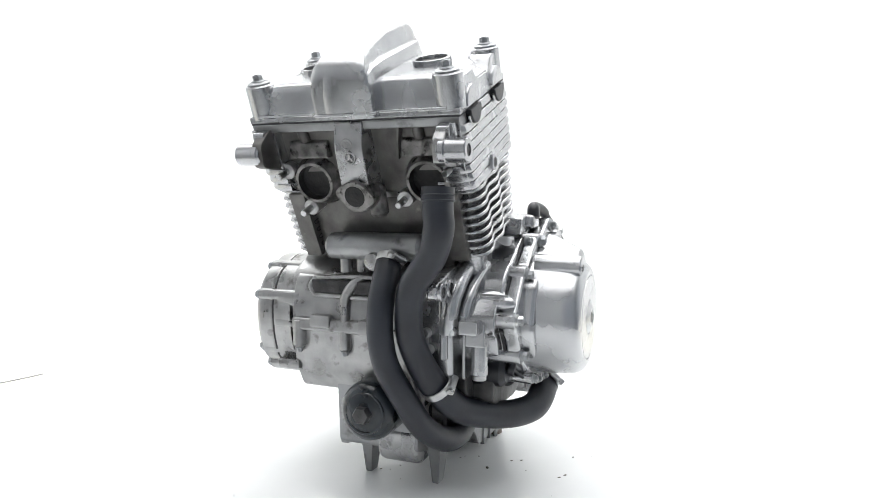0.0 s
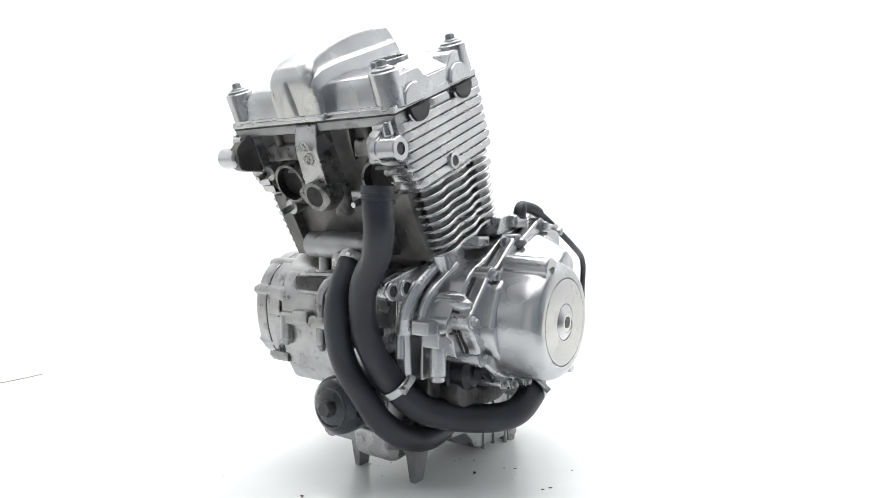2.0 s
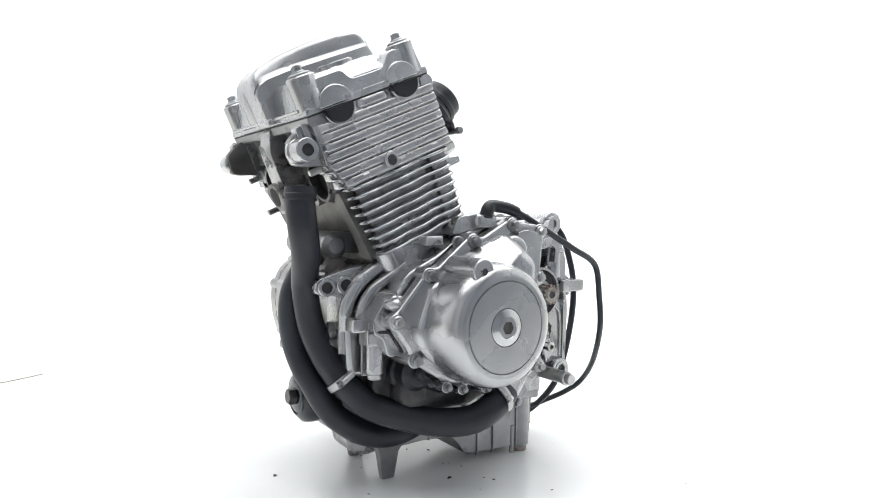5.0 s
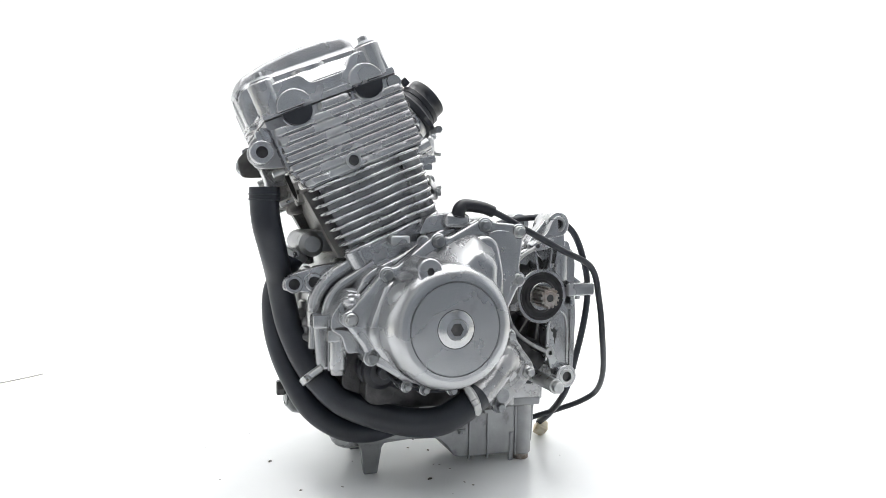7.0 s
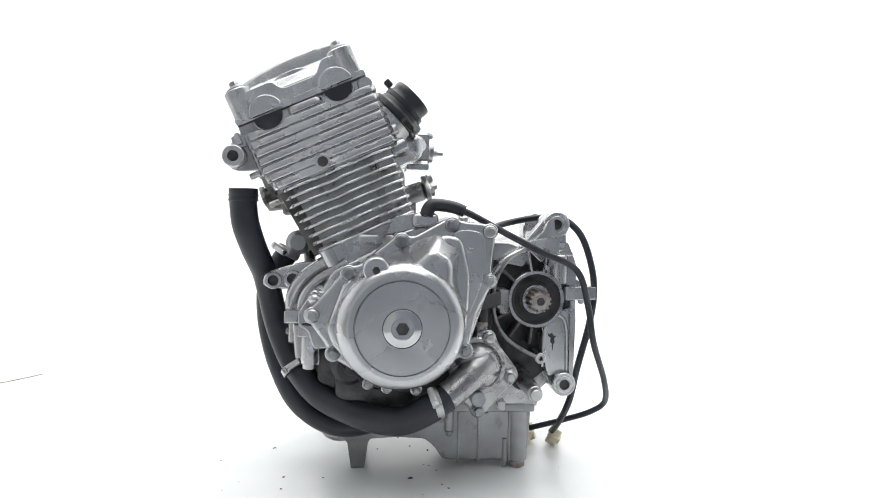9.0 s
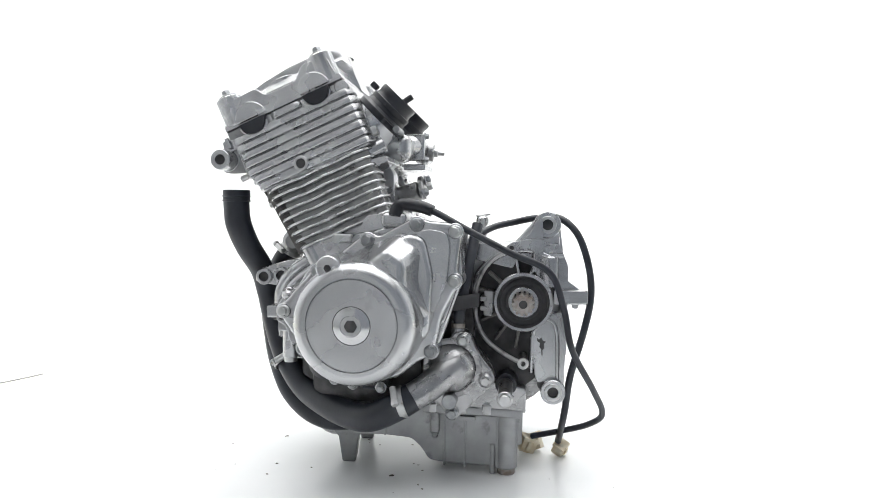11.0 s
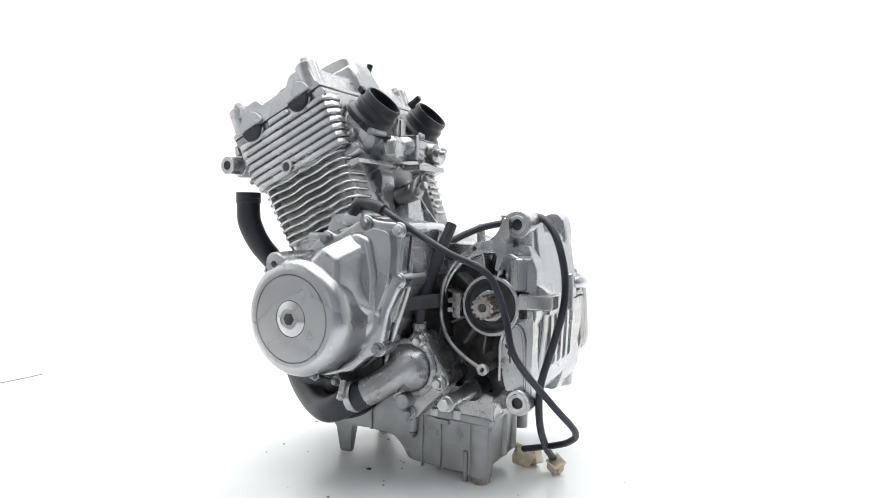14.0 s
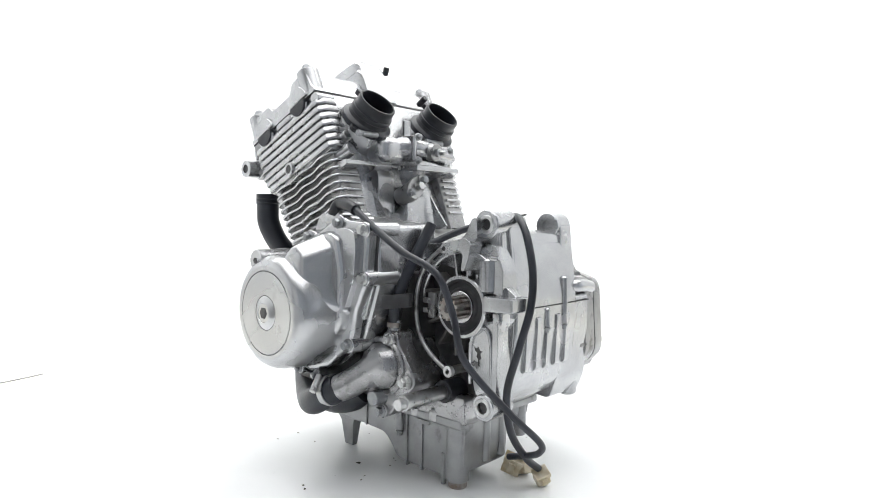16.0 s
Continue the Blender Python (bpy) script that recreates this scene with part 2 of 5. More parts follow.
for name, box, mat, label in (("wall_left", (-2.36, -2.3, -0.45, 2.25, -0.05, 2.6), SIDE, "plain pale side wall added to shape reflections"), ("wall_right", (2.3, 2.36, -0.45, 2.25, -0.05, 2.6), SIDE, "plain pale side wall added to shape reflections"),
                              ("ceiling", (-2.36, 2.36, -0.45, 2.25, 2.6, 2.66), PAPER, "unseen plain white top added to bounce light"), ("ceiling_front", (-2.36, 2.36, -2.6, -0.45, 2.6, 2.66), SIDE, "unseen pale ceiling added to brighten reflections"),
                              ("wall_room_left", (-2.36, -2.3, -2.6, -0.45, -0.75, 2.6), SIDE, "unseen pale wall added to brighten reflections"), ("wall_room_right", (2.3, 2.36, -2.6, -0.45, -0.75, 2.6), ROOM, "unseen grey wall added to dim reflections"),
                              ("wall_front_pale", (-2.36, -0.55, -2.66, -2.6, -0.75, 2.6), SIDE, "unseen pale wall added behind the camera to brighten reflections"), ("wall_front_grey", (-0.55, 2.36, -2.66, -2.6, -0.75, 2.6), ROOM, "unseen grey wall added behind the camera to dim reflections"), ("floor", (-2.36, 2.36, -2.6, -0.45, -0.80, -0.75), CARPET, "unseen dark grey floor added to darken low reflections"),
                              ("table_front", (-2.36, 2.36, -0.45, -0.43, -0.75, -0.031), CARPET, "unseen dark grey panel added below the sheet to darken reflections")):
    tagged(part(name, block(*box, bevel=0), mat, None, label), category=name.split("_")[0], kind="structure")

# ---- turntable ----
turntable = new("turntable")
tagged(turntable, "round white turntable top carrying the engine", "turntable")
part("top_plate", lathe([(0, -0.022), (0.883, -0.022), (0.885, -0.020), (0.885, -0.002), (0.883, 0), (0, 0)], (0, 0, 0), (0, 0, 1), 160), TABLE, turntable)
part("foot_ring", ring((0, 0, -0.030), (0, 0, 1), 0.3, 0.2, 0.009, 64), ROOM, turntable)

# ---- engine ----
engine = new("motorcycle_engine")
tagged(engine, "silver aluminium two-cylinder motorcycle engine standing on a white turntable", "engine")

CB, SB = math.cos(radians(24)), math.sin(radians(24))
TILT = Matrix(((CB, 0, -SB, 0), (0, 1, 0, 0), (SB, 0, CB, 0), (0, 0, 0, 1)))  # u, y, v of the leaning cylinders to x, y, z
MID = -0.006


def leaning(bm):
    return moved(bm, TILT)


def uv(u, y, v):
    return TILT @ Vector((u, y, v))


UP = tuple(TILT.to_3x3() @ Vector((0, 0, 1)))
BACK = tuple(TILT.to_3x3() @ Vector((1, 0, 0)))
FORE = tuple(TILT.to_3x3() @ Vector((-1, 0, 0)))


# ---- cylinder block ----
def fin_plate(u0, u1, y_in, side, thick, v, wave, reach, edge_round=0.0013):
    """One cooling fin: a flat plate whose outer edge swells round the studs; side is -1 near, 1 far."""
    bm = bmesh.new()
    n = 26
    edge = []
    for i in range(n + 1):
        s = i / n
        u = u0 + (u1 - u0) * s
        out = reach * (1 - 0.03 * (math.cos(2 * math.pi * 3 * s) * 0.5 + 0.5) * wave)
        corner = min(s, 1 - s) * (u1 - u0)
        if corner < 0.012:
            out -= 0.012 - math.sqrt(max(0.012 ** 2 - (0.012 - corner) ** 2, 0))
        edge.append((u, MID + side * out))
    edge = [(u0, MID + side * y_in)] + edge + [(u1, MID + side * y_in)]
    lift = [0.00025 * wave * math.sin(2 * math.pi * (1.6 * (u - u0) / (u1 - u0) + 0.15)) for u, y in edge]
    inset = [0.0 if i in (0, len(edge) - 1) else thick for i in range(len(edge))]
    low = [bm.verts.new((u, y - side * k * 0.06, v + d)) for (u, y), d, k in zip(edge, lift, inset)]
    mid = [bm.verts.new((u, y, v + d + thick * 0.38)) for (u, y), d in zip(edge, lift)]
    top = [bm.verts.new((u, y - side * k * 0.19, v + d + thick)) for (u, y), d, k in zip(edge, lift, inset)]
    inn_l = [bm.verts.new((u, MID + side * y_in, v + d)) for (u, y), d in zip(edge, lift)]
    inn_t = [bm.verts.new((u, MID + side * y_in, v + d + thick)) for (u, y), d in zip(edge, lift)]
    for i in range(len(edge) - 1):
        bm.faces.new((low[i], low[i + 1], mid[i + 1], mid[i]))
        bm.faces.new((mid[i], mid[i + 1], top[i + 1], top[i]))
        bm.faces.new((low[i], inn_l[i], inn_l[i + 1], low[i + 1]))
        bm.faces.new((top[i], top[i + 1], inn_t[i + 1], inn_t[i]))
    bmesh.ops.remove_doubles(bm, verts=bm.verts, dist=1e-6)
    bmesh.ops.recalc_face_normals(bm, faces=bm.faces)
    return leaning(bevelled(bm, edge_round, 2, 60))


cylinder_block = part("cylinder_block", leaning(prism(rounded([(-0.004, 0.296), (0.088, 0.296), (0.094, 0.425), (-0.016, 0.425)], 0.004), -0.1185, 0.1065, 0.003)), WORN, engine, "stained cast aluminium cylinder block with cooling fins")
for k in range(10):
    v = 0.324 + 0.0102 * k
    u0, u1 = -0.0165 - 0.0015 * min(k, 6), 0.111 + 0.0011 * k
    for side in (-1, 1):
        part("cooling_fin", fin_plate(u0, u1, 0.085, side, 0.0044, v, 1.0, 0.1305, 0.0016), CAST, cylinder_block)
part("block_skirt", leaning(prism(rounded([(0.004, 0.27), (0.100, 0.27), (0.103, 0.329), (-0.002, 0.329)], 0.006), -0.124, 0.112, 0.004)), CAST, cylinder_block)
# rear water jacket: two rounded barrels with a valley between
for y in (-0.056, 0.044):
    part("barrel", leaning(rod((0.049, y, 0.285), (0.049, y, 0.412), 0.0575, 56)), CAST, cylinder_block)
part("rear_face", leaning(prism([(0.080, 0.300), (0.0915, 0.300), (0.0965, 0.412), (0.080, 0.412)], -0.112, 0.100, 0.002)), CAST, cylinder_block)
part("rear_rib", prism(rounded([(-0.09, 0.300), (-0.0195, 0.300), (-0.0215, 0.362), (-0.032, 0.376), (-0.09, 0.380)], 0.005, 3), -0.0235, 0.012, 0.005, 3), CAST, cylinder_block)
for side in (-1, 1):
    part("fin_cheek", leaning(prism(rounded([(0.086, 0.300), (0.1065, 0.300), (0.1150, 0.424), (0.090, 0.424)], 0.003), *sorted((MID + side * 0.080, MID + side * 0.1190)), 0.004, 3)), WORN, cylinder_block)
part("barrel_flange", leaning(loft([[(0.080, y, v), (u, y, v), (u, y + 0.003, v), (0.080, y + 0.003, v)] for u, y, v in ((0.122, -0.0640, 0.300), (0.112, -0.0645, 0.335), (0.104, -0.0650, 0.365), (0.101, -0.0665, 0.400))])), CAST, cylinder_block)
part("barrel_flange", leaning(loft([[(0.080, y, v), (u, y, v), (u, y + 0.003, v), (0.080, y + 0.003, v)] for u, y, v in ((0.120, 0.0500, 0.300), (0.110, 0.0505, 0.335), (0.104, 0.0510, 0.365), (0.101, 0.0520, 0.400))])), CAST, cylinder_block)
part("front_jacket", leaning(prism(rounded([(-0.012, 0.30), (0.01, 0.30), (0.01, 0.425), (-0.012, 0.425)], 0.003), -0.092, 0.082, 0.003, 3)), GRIMY_SHADED, cylinder_block, "dark mottled front of the water jacket")

# ---- cylinder head ----
head = part("cylinder_head", leaning(prism([(-0.016, 0.408), (0.118, 0.408), (0.118, 0.4965), (-0.016, 0.4965)], -0.118, 0.106, 0.002)), WORN, engine, "cast aluminium cylinder head with finned sides")
for side in (-1, 1):
    y0, y1 = sorted((MID + side * 0.100, MID + side * 0.1245))
    part("side_wall", leaning(prism(rounded([(-0.026, 0.410), (0.121, 0.410), (0.121, 0.496), (-0.039, 0.496), (-0.039, 0.440)], 0.004), y0, y1, 0.0015)), CAST, head)
    for k in range(8):
        v = 0.4125 + 0.0106 * k
        a, b = -0.0405 + max(0, 2 - k) * 0.004, 0.1265
        if k == 7:
            a, b = 0.017, 0.0645
        part("head_fin", fin_plate(a, b, 0.10, side, 0.0091, v, 0.0, 0.1305 if k < 7 else 0.1295, 0.0016), CAST, head)
    part("plug_boss", join(ring(uv(0.0335, MID + side * 0.118, 0.4218), (0, side, 0), 0.0092, 0.0062, 0.0158, 28)), CAST, head)
    part("plug_hole", rod(uv(0.0335, MID + side * 0.124, 0.4218), uv(0.0335, MID + side * 0.1332, 0.4218), 0.0062), GRIME_SHADE, head)
    # mounting boss at the front corner
    root = uv(-0.058, MID + side * 0.106, 0.4668)
    boss = part("mounting_boss", join(ring(root, (0, side, 0), 0.0126, 0.0064, 0.032, 36, 0.001), rod(root, root + Vector((0, side * 0.012, 0)), 0.0120)), CAST, head)
    # the far web's darker metal paints in the shade on that side
    part("boss_web", leaning(prism(rounded([(-0.070, 0.456), (-0.060, 0.450), (-0.02, 0.436), (-0.02, 0.492), (-0.046, 0.490), (-0.066, 0.480)], 0.005), *sorted((MID + side * 0.102, MID + side * 0.115)), 0.002)), WORN if side < 0 else GRIMY_SHADED, head)
    part("boss_collar", ring(uv(-0.058, MID + side * 0.1075, 0.4668), (0, side, 0), 0.0140, 0.010, 0.0085, 36, 0.0015), CAST, boss)
    part("bracket_tab", leaning(join(prism(rounded([(-0.056, 0.474), (-0.040, 0.474), (-0.040, 0.4905), (-0.0545, 0.4905)], 0.003), *sorted((MID + side * 0.104, MID + side * 0.1185)), 0.0015), prism(rounded([(-0.049, 0.478), (-0.044, 0.478), (-0.044, 0.492), (-0.049, 0.492)], 0.001), *sorted((MID + side * 0.117, MID + side * 0.1225)), 0.001))), CAST, boss)
    part("bore", rod(uv(-0.058, MID + side * 0.120, 0.4668), uv(-0.058, MID + side * 0.1368, 0.4668), 0.0065), GRIME_SHADE, boss)
    # half-moon camshaft end plugs
    for u in (-0.0034, 0.0843):
        part("half_moon_plug", leaning(prism(arc(u, 0.4968, 0.0175, 180, 360, 20), *sorted((MID + side * 0.11, MID + side * 0.1322)), 0.0012)), BOOT, head, "black rubber half-moon camshaft plug")
        part("plug_seat", leaning(tube([(u + 0.0186 * math.cos(radians(a)), MID + side * 0.1288, 0.4964 + 0.0186 * math.sin(radians(a))) for a in range(196, 345, 12)], 0.0015, 10, 2)), CAST, head)
# corner bolt bosses at the rear upper end of the fins
for side in (-1, 1):
    part("corner_boss", leaning(rod((0.116, MID + side * 0.10, 0.488), (0.116, MID + side * 0.126, 0.488), 0.009)), CAST, head)

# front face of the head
part("front_wall", leaning(prism(rounded([(-0.022, 0.408), (-0.012, 0.404), (-0.012, 0.487), (-0.026, 0.487)], 0.003), -0.116, 0.104, 0.003)), GRIMY_SHADED, head, "dark mottled front wall between the exhaust ports")
part("top_rim", leaning(prism(rounded([(-0.041, 0.4865), (-0.01, 0.480), (-0.01, 0.4962), (-0.041, 0.4962)], 0.002), -0.1315, 0.1195, 0.0015)), PAN, head)
part("centre_column", leaning(prism(rounded([(-0.055, 0.405), (-0.02, 0.40), (-0.02, 0.496), (-0.043, 0.496), (-0.053, 0.47)], 0.004), -0.022, 0.012, 0.005, 3)), OILY, head)
for y in (-0.083, 0.059):
    port = part("exhaust_port", join(ring(uv(-0.036, y, 0.424), BACK, 0.0245, 0.0208, 0.022, 40), lathe([(0.0245, 0), (0.029, 0.008), (0.033, 0.016)], uv(-0.034, y, 0.424), BACK, 40)), SCALED, head, "sooty round exhaust port with two studs")
    part("bore", lathe([(0.0206, 0), (0.0200, 0.0105), (0.016, 0.0122), (0, 0.0122)], uv(-0.0355, y, 0.424), BACK, 36), SOOT, port, "black sooty bore")
    part("port_hood", leaning(prism(rounded([(-0.036, 0.453), (-0.012, 0.450), (-0.012, 0.474), (-0.030, 0.471)], 0.004), y - 0.025, y + 0.025, 0.0115, 5)), SCALED, port)
    part("hood_stem", leaning(rod((-0.026, y + 0.004, 0.470), (-0.028, y + 0.006, 0.490), 0.0065, 18, 0.002)), GRIMY_SHADED, port)
    for dy, dv in (((-0.030, 0.016), (0.030, -0.020)) if y < 0 else ((0.033, 0.014), (0.012, -0.031))):
        part("ear", rod(uv(-0.0355, y + dy, 0.424 + dv), uv(-0.014, y + dy, 0.424 + dv), 0.0095), WORN, port)
        part("stud", rod(uv(-0.054, y + dy, 0.424 + dv), uv(-0.033, y + dy, 0.424 + dv), 0.0038), ZINC, port)
for y0, y1 in ((0.016, 0.0095), (-0.060, -0.049)):
    part("wall_rib", leaning(loft([[(-0.020, y - 0.0022, v), (-0.020, y + 0.0022, v), (-u, y + 0.0014, v), (-u, y - 0.0014, v)] for y, v, u in ((y0, 0.489, 0.036), (0.5 * (y0 + y1), 0.470, 0.033), (y1, 0.448, 0.028))])), GRIMY_SHADED, head)
flange = part("outlet_flange", join(leaning(moved(prism(rounded([(-0.029, 0.0), (0.0, 0.021), (0.029, 0.0), (0.0, -0.021)], 0.014, 6), -0.003, 0.003, 0.001), Matrix.Translation((-0.060, -0.007, 0.418)) @ pose(0, 0, 0, 0, 0, 90) @ pose(0, 0, 0, 0, -12, 0))),
                                    rod(uv(-0.058, -0.007, 0.418), uv(-0.03, -0.007, 0.41), 0.019)), SCALED, head, "oval outlet flange with a round opening")
part("bore", rod(uv(-0.0635, -0.007, 0.418), uv(-0.05, -0.007, 0.418), 0.0125), SOOT, flange)
part("lower_spigot", rod((-0.190, -0.020, 0.336), (-0.196, -0.016, 0.372), 0.0105, 20, 0.003), SCALED, head)


def letter(text, size, m, parent, mat, depth=0.0006):
    curve = bpy.data.curves.new("letter", "FONT")
    curve.body, curve.size, curve.extrude, curve.align_x, curve.align_y = text, size, depth, "CENTER", "CENTER"
    tmp = bpy.data.objects.new("letter", curve)
    me = bpy.data.meshes.new_from_object(tmp)
    bpy.data.objects.remove(tmp)
    me.transform(m)
    me.materials.append(mat)
    ob = new("letter", me)
    ob.parent = parent
    return ob


def facing(origin, out, up):
    """A frame for writing: z out of the surface, y up."""
    z, y = Vector(out).normalized(), Vector(up).normalized()
    x = y.cross(z)
    return Matrix.Translation(origin) @ Matrix((x, y, z)).transposed().to_4x4()


for text, v in (("B", 0.475), ("A", 0.4595)):
    mark = part("cast_mark", ring(uv(-0.0545, -0.006, v), FORE, 0.0068, 0.0056, 0.0012, 28), WORN, head, "raised cast ring with the letter " + text)
    letter(text, 0.0085, facing(uv(-0.0556, -0.006, v), FORE, UP), mark, WORN)

# ---- valve cover ----
def deck_loop(u0, u1, y0, y1, v, r):
    """A rounded rectangle at one height of the valve cover."""
    return [(u, y, v) for u, y in rounded([(u0, y0), (u1, y0), (u1, y1), (u0, y1)], r, 5)]


cover = part("valve_cover", leaning(prism(rounded([(-0.0415, 0.4974), (0.1215, 0.4974), (0.1205, 0.5048), (-0.0405, 0.5048)], 0.002), -0.133, 0.121, 0.0022, 3)), CAST, engine, "silver cast valve cover with a raised centre ridge")
part("gasket", leaning(block(-0.0405, 0.1205, -0.1325, 0.1205, 0.4955, 0.4990, 0.0005)), GASKET, cover, "thin black rubber gasket")
part("upper_deck", leaning(loft([deck_loop(-0.0385 + k, 0.1185 - k, -0.1225 + e, 0.1105 - e, v, 0.010) for k, e, v in ((0.0, 0.0, 0.500), (0.0005, 0.0005, 0.5045), (0.0030, 0.002, 0.5075), (0.0040, 0.003, 0.514), (0.0055, 0.006, 0.522), (0.0065, 0.011, 0.528), (0.0080, 0.014, 0.532), (0.0110, 0.017, 0.5350), (0.0160, 0.021, 0.5365))])), CAST, cover, angle=50)
part("flange_lip", leaning(tube([(-0.0415, -0.120, 0.5050), (-0.0415, -0.050, 0.5050), (-0.0440, -0.043, 0.5050), (-0.0490, -0.036, 0.5050), (-0.0490, 0.024, 0.5050), (-0.0440, 0.031, 0.5050), (-0.0415, 0.038, 0.5050), (-0.0415, 0.108, 0.5050)], 0.0020, 10, 5)), CAST, cover)
for side in (-1, 1):
    y0, y1 = sorted((MID + side * 0.10, MID + side * 0.1265))
    part("side_shoulder", leaning(prism(rounded([(-0.036, 0.502), (0.117, 0.502), (0.113, 0.532), (0.080, 0.534), (0.066, 0.519), (0.024, 0.519), (0.016, 0.532), (-0.030, 0.531)], 0.006), y0, y1, 0.0048, 4)), CAST, cover)
    for u in (-0.0034, 0.0843):
        part("cam_arch", leaning(prism(arc(u, 0.4990, 0.0215, 0, 180, 22), *sorted((MID + side * 0.11, MID + side * 0.1305)), 0.0035, 3)), CAST, cover)
    # sloping floor of the notch between the bolt posts
    slope = [(MID + side * 0.1255, 0.506), (MID + side * 0.1255, 0.5205), (MID + side * 0.094, 0.5375), (MID + side * 0.094, 0.506)]
    part("notch_floor", leaning(bevelled(loft([[(u, y, v) for y, v in slope] for u in (0.020, 0.070)]), 0.0015)), CAST, cover)
    for u in (-0.0263, 0.1031):
        y = MID + side * 0.1135
        post = part("bolt_post", leaning(join(rod((u, y, 0.500), (u, y, 0.5385), 0.0158, 32, 0.0015))), CAST, cover)
        part("washer", leaning(lathe([(0, 0.5385), (0.0125, 0.5385), (0.0125, 0.5402), (0.010, 0.5418), (0, 0.5418)], (u, y, 0), (0, 0, 1), 28)), DARKBOLT, post)
        bolt(post, uv(u, y, 0.5412), UP, BOLT, 20)
# the ridge over the cam chain
def ridge_section(u, top, low, plinth, half, ledge=0.5530):
    """A hump on a wider plinth, mirrored about the middle."""
    right = [(low, 0.500), (low, 0.5285), (low - 0.0010, 0.5350), (plinth + 0.0008, ledge - 0.007), (plinth + 0.0002, ledge - 0.0025), (plinth - 0.0020, ledge - 0.0005), (half + 0.0042, ledge + 0.0015), (half + 0.0030, ledge + 0.0045), (half + 0.0020, top - 0.0060), (half - 0.0005, top - 0.0022), (half - 0.0060, top)]
    return [(u, MID + y, v) for y, v in right] + [(u, MID - y, v) for y, v in right[::-1]]


part("chain_ridge", leaning(loft([ridge_section(-0.0490, 0.5400, 0.0300, 0.0270, 0.0225, 0.530), ridge_section(-0.0482, 0.5490, 0.0345, 0.0310, 0.0265, 0.5385), ridge_section(-0.0455, 0.5540, 0.0365, 0.0335, 0.0285, 0.5430), ridge_section(-0.0400, 0.5590, 0.0375, 0.0345, 0.0285, 0.5475), ridge_section(-0.030, 0.5645, 0.0380, 0.0345, 0.0270, 0.5510), ridge_section(0.0, 0.5715, 0.0370, 0.0330, 0.0250),
                                  ridge_section(0.04, 0.5760, 0.0350, 0.0315, 0.0235), ridge_section(0.08, 0.5765, 0.0330, 0.0295, 0.0220), ridge_section(0.105, 0.5740, 0.0310, 0.0275, 0.0205), ridge_section(0.114, 0.5700, 0.0300, 0.0265, 0.0195), ridge_section(0.1195, 0.5620, 0.0285, 0.0250, 0.0185, 0.546), ridge_section(0.1225, 0.548, 0.0270, 0.0235, 0.0175, 0.534)])), CAST, cover, angle=32)
part("ridge_crest", leaning(loft([[(-0.044, y - w, v), (-d, y - w * 0.5, v), (-d, y + w * 0.5, v), (-0.044, y + w, v)] for y, w, d, v in ((0.004, 0.020, 0.0500, 0.503), (0.004, 0.017, 0.0505, 0.525), (0.003, 0.014, 0.0500, 0.540), (0.002, 0.010, 0.0475, 0.549))])), CAST, cover, angle=60)
part("breather_knob", rod((-0.1275, 0.030, 0.5545), (-0.1235, 0.030, 0.5665), 0.0046), BOOT, cover)
part("filler_ring", ring(uv(0.0385, -0.078, 0.534), UP, 0.0215, 0.018, 0.008, 40), CAST, cover)
part("filler_bore", rod(uv(0.0385, -0.078, 0.534), uv(0.0385, -0.078, 0.5385), 0.0182), GASKET, cover)
part("filler_ring", ring(uv(0.0385, 0.066, 0.534), UP, 0.0215, 0.018, 0.008, 40), CAST, cover)
part("filler_bore", rod(uv(0.0385, 0.066, 0.534), uv(0.0385, 0.066, 0.5385), 0.0182), GASKET, cover)

# ---- crankcase ----
case_outline = [(-0.155, 0.140), (-0.165, 0.19), (-0.172, 0.225), (-0.165, 0.262), (-0.135, 0.285), (-0.02, 0.318), (0.03, 0.312), (0.07, 0.298), (0.115, 0.300), (0.14, 0.31), (0.17, 0.27), (0.185, 0.235), (0.178, 0.125), (0.14, 0.092), (-0.02, 0.094), (-0.09, 0.128)]
crankcase = part("crankcase", prism(rounded(case_outline, 0.012, 3), -0.060, 0.118, 0.006, 3), WORN, engine, "stained cast aluminium crankcase halves")
part("alternator_housing", prism(rounded([(-0.120, 0.168), (-0.140, 0.200), (-0.152, 0.225), (-0.128, 0.272), (-0.085, 0.292), (-0.048, 0.318), (0.0, 0.332), (0.058, 0.326), (0.062, 0.26), (0.035, 0.18), (-0.01, 0.145), (-0.07, 0.145)], 0.012, 4), -0.152, -0.05, 0.004, 3), CAST, crankcase)

# ---- alternator cover ----
AX, AZ = -0.0505, 0.2165
flange_outline = [(-0.161, 0.226), (-0.150, 0.232), (-0.117, 0.270), (-0.109, 0.279), (-0.098, 0.279), (-0.056, 0.313), (-0.047, 0.318), (-0.036, 0.312), (0.0, 0.332), (0.010, 0.337), (0.022, 0.331), (0.05, 0.329), (0.063, 0.322), (0.060, 0.30), (0.057, 0.272), (0.064, 0.262), (0.056, 0.252), (0.040, 0.22), (0.033, 0.185), (0.026, 0.172), (0.012, 0.166), (-0.01, 0.146), (-0.05, 0.136), (-0.09, 0.148), (-0.118, 0.166), (-0.133, 0.174), (-0.134, 0.186), (-0.148, 0.205)]
alt = part("alternator_cover", prism(rounded(flange_outline, 0.007, 4), -0.171, -0.154, 0.0055, 4), SILVER, engine, "smooth silver round alternator cover with an inspection cap")
